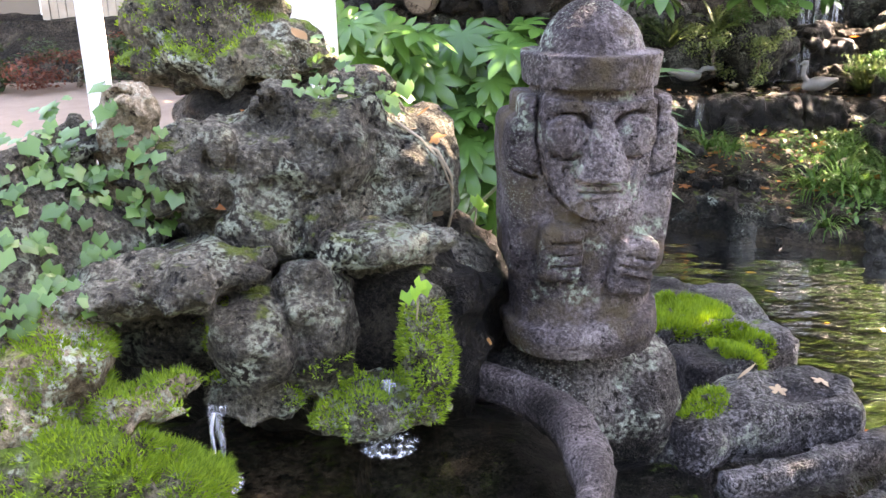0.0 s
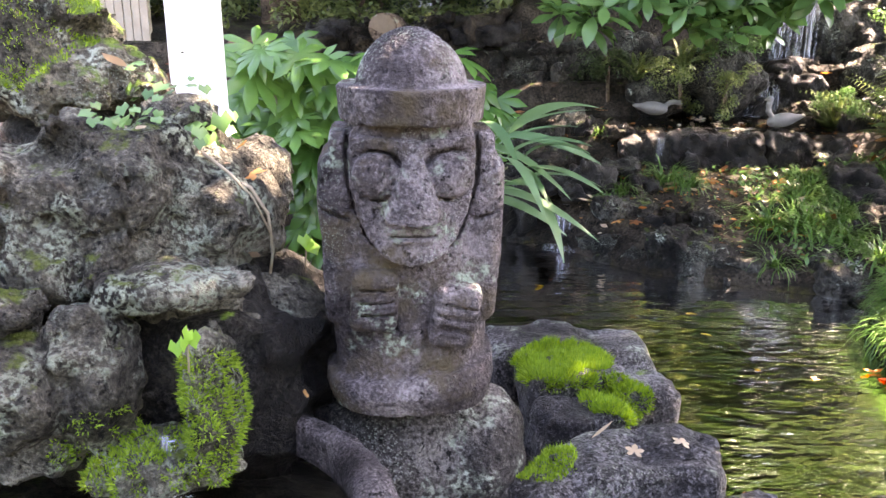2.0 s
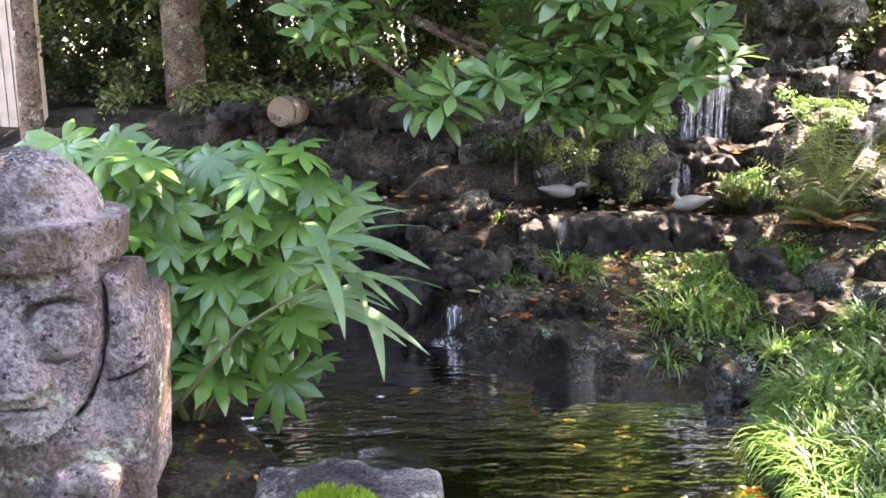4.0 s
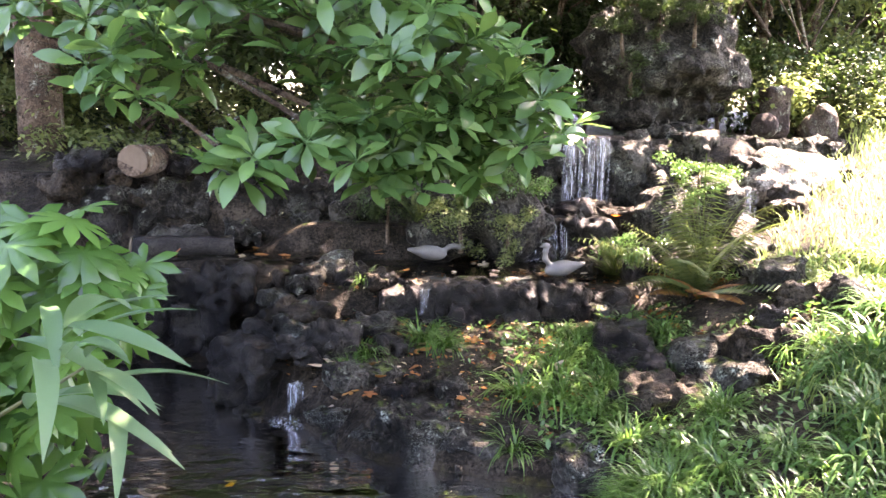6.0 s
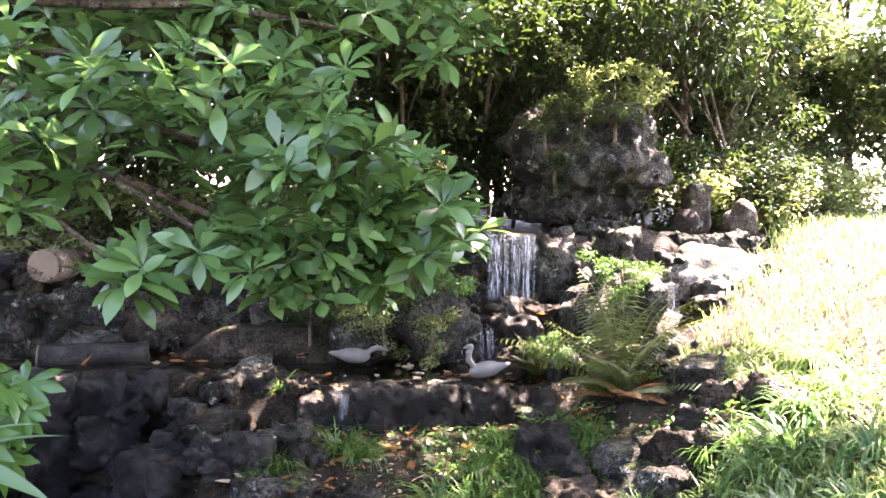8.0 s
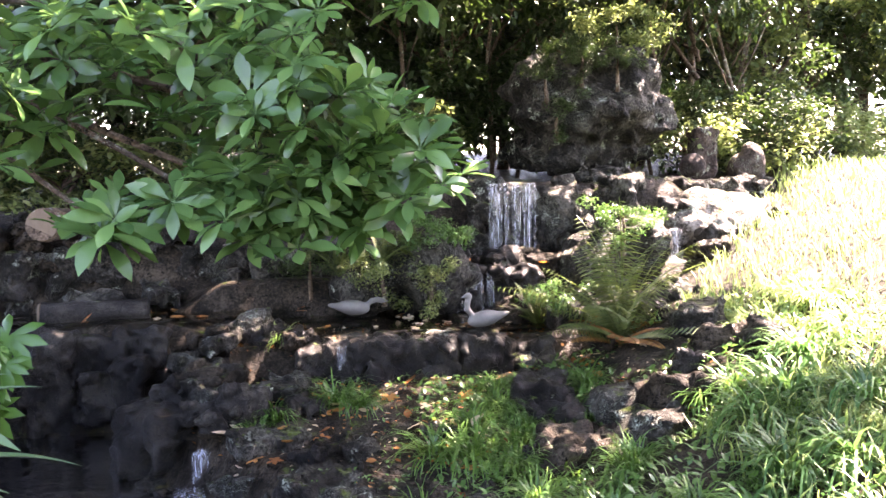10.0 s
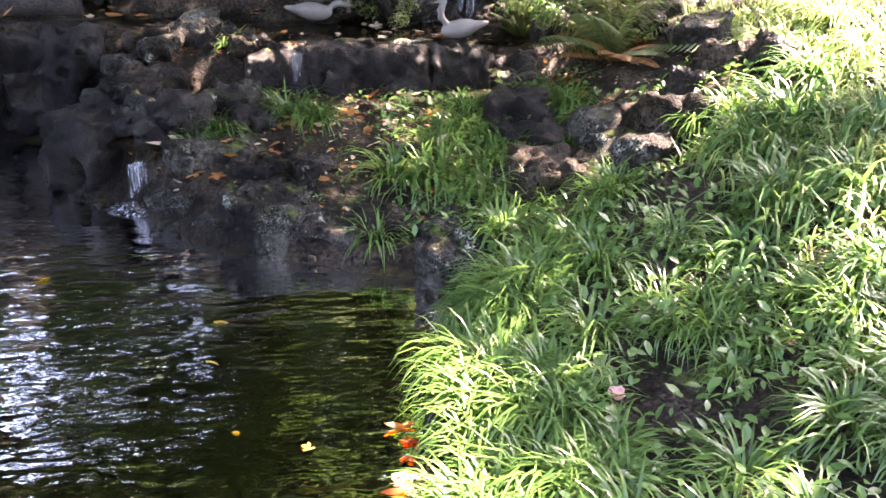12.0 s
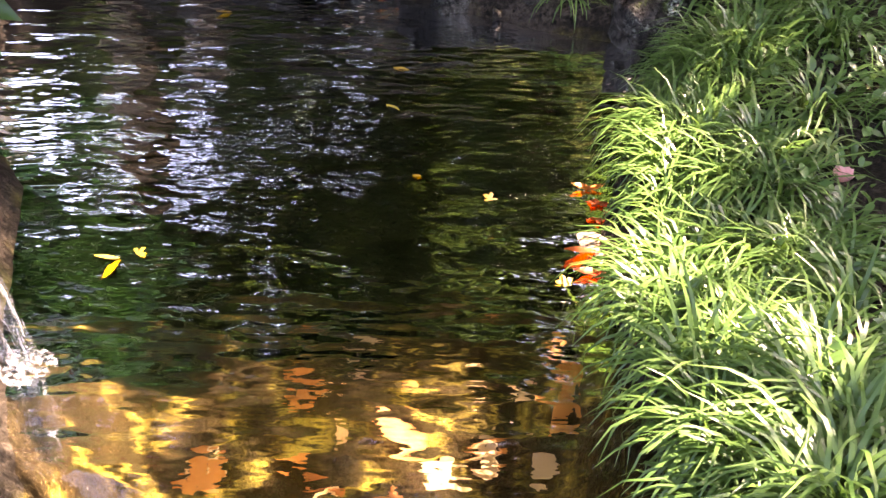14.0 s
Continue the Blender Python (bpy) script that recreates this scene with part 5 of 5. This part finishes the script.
def idol():
    z = 1.62
    body = lambda p: smin(smin(block(p, (0, 0, 0.3), (0.15, 0.13, 0.3), 0, 0.05), block(p, (0, 0, 0.6), (0.17, 0.15, 0.05), 0, 0.03), 0.03), ell(p, (0, -0.03, 0.5), (0.13, 0.13, 0.12)), 0.02) + 0.02 * fbm(p, 8, 3, 5)
    v, f = nets(body, (-0.25, -0.25, -0.02), (0.25, 0.25, 0.72), 0.022)
    ob = new("stone_idol", mesh_of("stone_idol", v, f, M_IDOL))
    ob.location = (7.35, 11.55, z)
    tagged(ob, "small dark carved stone pillar figure on the shelf", "statue")
    v, f = nets(lambda p: ell(p, (0, 0, 0.16), (0.165, 0.165, 0.165)) + 0.01 * fbm(p, 9, 3, 5), (-0.22, -0.22, -0.05), (0.22, 0.22, 0.36), 0.022)
    ob = new("stone_ball", mesh_of("stone_ball", v, f, M_IDOL))
    ob.location = (7.12, 11.35, z)
    tagged(ob, "round dark stone ball on the shelf", "ornament")
    v, f = nets(lambda p: smin(ell(p, (0, 0, 0.14), (0.24, 0.2, 0.2)), ell(p, (0.03, -0.05, 0.32), (0.15, 0.13, 0.13)), 0.04) + 0.025 * fbm(p, 8, 3, 9), (-0.32, -0.3, -0.1), (0.32, 0.3, 0.52), 0.022)
    ob = new("stone_idol", mesh_of("stone_idol", v, f, M_IDOL))
    ob.location = (7.95, 11.5, z)
    tagged(ob, "small squat carved stone figure on the shelf", "statue")

# Dark base stands in for shade on these figures, which sun reaches here.
M_IDOL = stone("idol_stone", (0.008, 0.005, 0.004), (0.035, 0.024, 0.02), (0.10, 0.075, 0.065), 0.0, 0.1, 0.8, 40)
idol()

def log(x, y, z, ln, r, turn, label):
    root = tagged(new("log"), label, "log")
    root.matrix_world = Matrix.Translation((x, y, z)) @ Matrix.Rotation(radians(turn), 4, "Z")
    bm = bmesh.new()
    tube_of(bm, [(-ln / 2 + ln * i / 6, 0.01 * math.sin(i * 2), 0.01 * math.cos(i * 3)) for i in range(7)], r, r * 0.93, 16)
    part("bark", bm, M_BARK if z > 1 else M_WETSHADE, root)
    bm = bmesh.new()
    bmesh.ops.create_cone(bm, cap_ends=True, segments=20, radius1=r * 0.93, radius2=r * 0.9, depth=0.02, matrix=Matrix.Translation((-ln / 2 - 0.006, 0, 0)) @ Matrix.Rotation(radians(90), 4, "Y"))
    part("cut_face", bm, M_CUT, root, "pale sawn wood")
    return root

M_CUT = plain("sawn_wood", (0.09, 0.065, 0.042), (0.2, 0.15, 0.10), 0.8, 12)
log(-0.17, 9.95, 1.30, 0.5, 0.16, 80, "cut log with a pale sawn end on the rocks")
log(0.3, 9.45, 0.48, 0.95, 0.12, 8, "wet grey log lying across the dark pool")

# ---- fern and yellow shrub ----
def frond_mesh(seed, ln):
    rnd = random.Random(seed)
    p = []
    a, x, z = radians(rnd.uniform(60, 82)), 0.0, 0.0
    n = 24
    for i in range(n):
        u = i / n
        x, z = x + math.cos(a) * ln / n, z + math.sin(a) * ln / n
        a -= 0.85 / n * (0.5 + u)
        s = ln * 0.2 * math.sin(math.pi * min(1, u * 0.85 + 0.12)) + 0.01
        for sgn in (-1, 1):
            v, f = strip_leaf(s, 0.024, 0.3, 0.25, 0.1, 3)
            p.append((v, f, Matrix.Translation((x, 0, z)) @ Matrix.Rotation(radians(sgn * 78), 4, "Z") @ Matrix.Rotation(-a * 0.3, 4, "X")))
        p.append((np.array([(x, -0.004, z), (x, 0.004, z), (x + math.cos(a) * ln / n, 0.004, z + math.sin(a) * ln / n), (x + math.cos(a) * ln / n, -0.004, z + math.sin(a) * ln / n)]), [(0, 1, 2, 3)], Matrix()))
    return mesh_of("frond", *gather(p), M_FERN)

def fern(x, y, n, ln, label, seed, z=None):
    rnd = random.Random(seed)
    root = tagged(new("fern"), label, "fern")
    root.location = (x, y, at(x, y) if z is None else z)
    kinds = [frond_mesh(seed + k, ln * q) for k, q in enumerate((1.0, 0.8, 1.1))]
    for i in range(n):
        ob = part("frond", rnd.choice(kinds), None, root)
        ob.matrix_local = Matrix.Rotation(rnd.uniform(0, 6.28), 4, "Z") @ Matrix.Rotation(radians(rnd.uniform(-32, 36)), 4, "Y") @ Matrix.Scale(rnd.uniform(0.65, 1.05), 4)
    return root

fern(4.9, 7.95, 44, 1.1, "large upright fern with browning fronds by the cascade", 3)
M_DEAD = leafmat("dead_frond", (0.14, 0.05, 0.015), (0.36, 0.2, 0.06), 0.7, 0.3)
dead = frond_mesh(77, 0.55)
dead.materials[0] = M_DEAD
big_fern = [o for o in scene.objects if o.name == "fern"][0]
for i in range(14):
    o = part("dead_frond", dead, None, big_fern, "rusty dead frond")
    o.matrix_local = Matrix.Rotation(i * 0.45 + 0.1, 4, "Z") @ Matrix.Rotation(radians(35 + 6 * (i % 4)), 4, "Y") @ Matrix.Scale(0.75 + 0.1 * (i % 3), 4)
fern(3.0, 9.3, 14, 0.4, "small fern clinging to the boulder", 4, 0.85)
fern(3.3, 9.35, 14, 0.4, "small fern clinging to the boulder", 5, 0.9)
fern(2.6, 9.6, 14, 0.45, "small fern at the rear bank", 6, 0.7)
fern(4.4, 8.75, 16, 0.5, "small bright fern beside the goose pool", 7)
ob = new("grass_tuft", tuft_mesh(55, 130, 0.2, 0.02, 0.1, M_LAWN))
ob.location = (2.0, 8.75, 0.32)
tagged(ob, "yellow-green leafy clump on the ledge", "shrub")

# ---- moss, ivy, twig and fallen leaves ----
def surface_points(prefix, centre, radius, n, up, seed):
    """Points and normals on the rocks round a place."""
    rnd = random.Random(seed)
    c = Vector(centre)
    pool_ = []
    for o in scene.objects:
        if o.type == "MESH" and o.name.startswith(prefix) and o.parent is None:
            for pl in o.data.polygons:
                w = o.location + pl.center
                if (w - c).length < radius and pl.normal.z > up:
                    pool_.append((w, pl.normal.copy(), pl.area))
    if not pool_:
        return []
    return rnd.choices([(a, b) for a, b, q in pool_], [q for a, b, q in pool_], k=n)

M_MOSSBLADE = leafmat("moss_blade", (0.05, 0.12, 0.008), (0.27, 0.42, 0.04), 0.8, 0.3, 9.0)

def moss(prefix, centre, radius, n, up, seed, ln=0.016):
    rnd = random.Random(seed)
    v, f = [], []
    for w, nm in surface_points(prefix, centre, radius, n, up, seed):
        if vnoise(np.array([[w.x * 30, w.y * 30, w.z * 30]]), 5)[0] < -0.4:
            continue
        j = Vector([rnd.gauss(0, 1) for k in range(3)])
        b = w + j * 0.004
        t = b + (nm + j * 0.45 + Vector((0, 0, 0.3))).normalized() * ln * rnd.uniform(0.5, 1.3)
        s = nm.orthogonal().normalized()
        s = (Matrix.Rotation(rnd.uniform(0, 6.28), 3, nm) @ s) * 0.0028
        k = len(v)
        v += [b - s, b + s, t]
        f.append((k, k + 1, k + 2))
    if f:
        tagged(new("moss", mesh_of("moss", v, f, M_MOSSBLADE, False)), "bright green moss cushion growing on the rock", "moss", kind="stuff")

bpy.context.view_layer.update()
moss("rockery", (-0.85, 1.65, 0.42), 0.36, 16000, 0.05, 1, 0.02)
moss("rockery", (-0.62, 1.68, 0.38), 0.17, 6000, -0.1, 2, 0.022)
moss("spout", (-0.04, 1.98, 0.55), 0.17, 6000, -0.4, 3, 0.016)
moss("spout", (-0.29, 1.96, 0.46), 0.13, 2600, -0.2, 4, 0.014)
moss("spout", (-0.58, 2.05, 0.6), 0.12, 1500, 0.0, 5, 0.012)
moss("rockery", (-0.9, 1.8, 0.66), 0.14, 1800, 0.2, 6, 0.012)
moss("rockery", (-0.8, 2.7, 1.5), 0.3, 5000, 0.2, 7, 0.014)
moss("lava", (0.94, 3.08, 0.24), 0.19, 14000, 0.25, 8, 0.024)
moss("lava", (1.12, 2.84, 0.18), 0.14, 8000, 0.0, 9, 0.022)
moss("lava", (0.80, 2.42, 0.18), 0.11, 2600, 0.1, 10, 0.016)

def ivy(centre, radius, n, prefix, seed, label):
    rnd = random.Random(seed)
    root = tagged(new("ivy"), label, "ivy")
    root.location = centre
    kinds = [mesh_of("leaf", *ivy_leaf(s), M_IVY) for s in (0.028, 0.036, 0.023)]
    for w, nm in surface_points(prefix, centre, radius, n, -0.3, seed):
        ob = part("leaf", rnd.choice(kinds), None, root)
        z = (nm + Vector((0.1, -0.7, 0.5)) + Vector([rnd.gauss(0, 0.25) for k in range(3)])).normalized()
        x = Vector((rnd.gauss(0, 0.5), -0.2, -1))
        x = (x - z * x.dot(z)).normalized()
        m = Matrix((x, z.cross(x), z)).transposed().to_4x4()
        ob.matrix_local = Matrix.Translation(w - Vector(centre) + nm * rnd.uniform(0.015, 0.06)) @ m @ Matrix.Scale(rnd.uniform(0.7, 1.25), 4)
    return root

ivy((-1.0, 2.05, 0.98), 0.32, 430, "rockery", 1, "green ivy trailing over the rockery")
ivy((-0.85, 1.95, 0.82), 0.14, 30, "rockery", 2, "pale sunlit ivy over a rock hollow")
ivy((-0.3, 2.5, 1.2), 0.19, 90, "rockery", 3, "dark ivy draped over the rockery top")
ivy((-1.05, 1.8, 0.68), 0.16, 26, "rockery", 4, "young bright ivy leaves on tan rock")

def vine():
    bm = bmesh.new()
    tube_of(bm, [(-0.17, 2.45, 1.13), (-0.09, 2.42, 1.06), (-0.01, 2.40, 1.03), (0.03, 2.42, 0.95), (0.03, 2.45, 0.83), (0.0, 2.48, 0.70)], 0.008, 0.004, 6)
    tube_of(bm, [(-0.14, 2.43, 1.12), (-0.06, 2.39, 1.07), (0.0, 2.39, 1.0), (0.035, 2.41, 0.9)], 0.006, 0.003, 6)
    ob = part("dry_vine", bm, M_TWIG, None)
    return tagged(ob, "dry pale vine hanging from the rockery", "vine")

vine()

def leaf_piece(kind):
    v, f = strip_leaf(0.11, 0.045, 0.5, -0.3, 0.35, 6) if kind == 0 else (palm_leaf(0.06, 5, 0.1) if kind == 1 else strip_leaf(0.075, 0.05, 0.5, 0.25, -0.3, 6))
    return v, f

FALLEN = [mesh_of("fallen_leaf", *leaf_piece(k), m) for k in (0, 1, 2) for m in (M_DRY, M_PALELEAF)]
GOLDEN = [mesh_of("fallen_leaf", *leaf_piece(k), M_YELLOW) for k in (0, 1, 2)]
fr = random.Random(91)

def fallen(x, y, z, s=1.0, n=None):
    ob = new("fallen_leaf", fr.choice(FALLEN))
    ob.matrix_world = Matrix.Translation((x, y, z)) @ Euler((radians(fr.uniform(-25, 25)), radians(fr.uniform(-25, 25)), fr.uniform(0, 6.28))).to_matrix().to_4x4() @ Matrix.Scale(s * fr.uniform(0.7, 1.3), 4)
    return tagged(ob, "dry fallen leaf lying on the bank", "leaf", "fallen leaves")

for i in range(110):
    x, y = fr.uniform(1.7, 4.6), fr.uniform(6.2, 8.3)
    if y > 6.1 + max(0, 3.0 - x) * 0.75:
        fallen(x, y, at(x, y) + 0.025, 1.5)
for i in range(26):
    x, y = fr.uniform(2.3, 4.2), fr.uniform(8.55, 9.6)
    fallen(x, y, 0.345)
for i in range(24):
    fallen(fr.uniform(0.0, 2.2), fr.uniform(9.15, 10.0), 0.425, 1.2)
for i in range(24):
    x, y = fr.uniform(4.3, 5.6), fr.uniform(7.3, 8.2)
    fallen(x, y, at(x, y) + 0.015)
for i in range(14):
    x, y = fr.uniform(3.6, 4.8), fr.uniform(9.7, 10.3)
    fallen(x, y, 0.79)
for i in range(64):
    x, y = fr.uniform(1.5, 3.1), fr.uniform(2.6, 6.0 if i % 2 else 4.2)
    ob = fallen(x, y, at(x, y) + 0.02, 1.9)
    ob["label"] = "sunken orange leaf on the pond floor"
for i in range(9):
    x, y = fr.uniform(1.0, 2.9), fr.uniform(4.0, 6.2)
    ob = fallen(x, y, WATER + 0.004, 0.65)
    ob.data = fr.choice(GOLDEN)
    ob["label"] = "yellow leaf floating on the pond"
for w, nm in surface_points("rockery", (-0.5, 2.3, 1.0), 0.6, 26, 0.6, 9) + surface_points("lava", (1.0, 2.6, 0.1), 0.7, 12, 0.7, 10):
    ob = fallen(w.x, w.y, w.z + 0.012, 0.7)
    ob["label"] = "dry fallen leaf caught on the rock"

def sprig(x, y, z, n, seed, material, label):
    """A few young leaves on a stalk."""
    rnd = random.Random(seed)
    root = tagged(new("seedling"), label, "plant")
    root.location = (x, y, z)
    bm = bmesh.new()
    tube_of(bm, bent((0, 0, -0.05), (0.01, -0.01, 0.06), 0, 4, 0.004, seed), 0.003, 0.002, 5)
    part("stalk", bm, M_TWIG, root)
    me = mesh_of("leaf", *ivy_leaf(0.03), material)
    for i in range(n):
        o = part("leaf", me, None, root)
        o.matrix_local = Matrix.Translation((rnd.uniform(-0.03, 0.03), rnd.uniform(-0.03, 0), 0.02 + 0.05 * i / n)) @ Euler((radians(rnd.uniform(40, 80)), radians(rnd.uniform(-20, 20)), radians(rnd.uniform(-40, 40)))).to_matrix().to_4x4() @ Matrix.Rotation(radians(-90), 4, "Z")

M_YOUNG = leafmat("young_leaf", (0.14, 0.34, 0.04), (0.26, 0.48, 0.08), 0.4, 0.45)
sprig(-0.07, 1.95, 0.74, 4, 1, M_YOUNG, "fresh green seedling on the mossy spout")
sprig(0.1, 2.55, 0.8, 3, 2, M_YOUNG, "fresh green seedling beside the stone figure")
sprig(0.09, 2.3, 0.42, 3, 3, M_DRY, "withered red sprig by the basin kerb")

M_SCARLET = leafmat("scarlet_leaf", (0.42, 0.05, 0.02), (0.62, 0.2, 0.04), 0.45, 0.35)
scarlet = [mesh_of("fallen_leaf", *leaf_piece(k), M_SCARLET) for k in (0, 1)]
for i in range(26):
    if i < 9:
        x, y, z, s = fr.uniform(2.9, 3.02), fr.uniform(4.05, 4.6), WATER + 0.006, 0.9
    else:
        x, y = fr.uniform(2.2, 2.85), fr.uniform(3.05, 3.5)
        z, s = at(x, y) + 0.02, 1.7
    ob = new("fallen_leaf", fr.choice(scarlet))
    ob.matrix_world = Matrix.Translation((x, y, z)) @ Euler((radians(fr.uniform(-12, 12)), radians(fr.uniform(-12, 12)), fr.uniform(0, 6.28))).to_matrix().to_4x4() @ Matrix.Scale(s * fr.uniform(0.7, 1.2), 4)
    tagged(ob, "scarlet leaf floating beside the grassy bank" if i < 9 else "scarlet leaf sunk on the pond floor", "leaf", "fallen leaves")

M_PINK = leafmat("pink_petal", (0.62, 0.34, 0.33), (0.78, 0.5, 0.46), 0.5, 0.35)

def bloom(x, y, z):
    rnd = random.Random(6)
    root = tagged(new("fallen_bloom"), "pale pink fallen bloom resting on the grass", "flower")
    root.location = (x, y, z)
    me = mesh_of("petal", *strip_leaf(0.05, 0.04, 0.6, -0.5, 0.5, 6), M_PINK)
    for i in range(7):
        o = part("petal", me, None, root)
        o.matrix_local = turn_of(rnd, 5, 50, i * 51)

bloom(3.684, 4.309, -0.27)
ob = new("grass_tuft", tuft_mesh(56, 26, 0.14, 0.016, 0.03, M_LAWN))
ob.location = (3.67, 4.47, -0.22)
tagged(ob, "pale variegated grass sprout among the mondo grass", "grass")
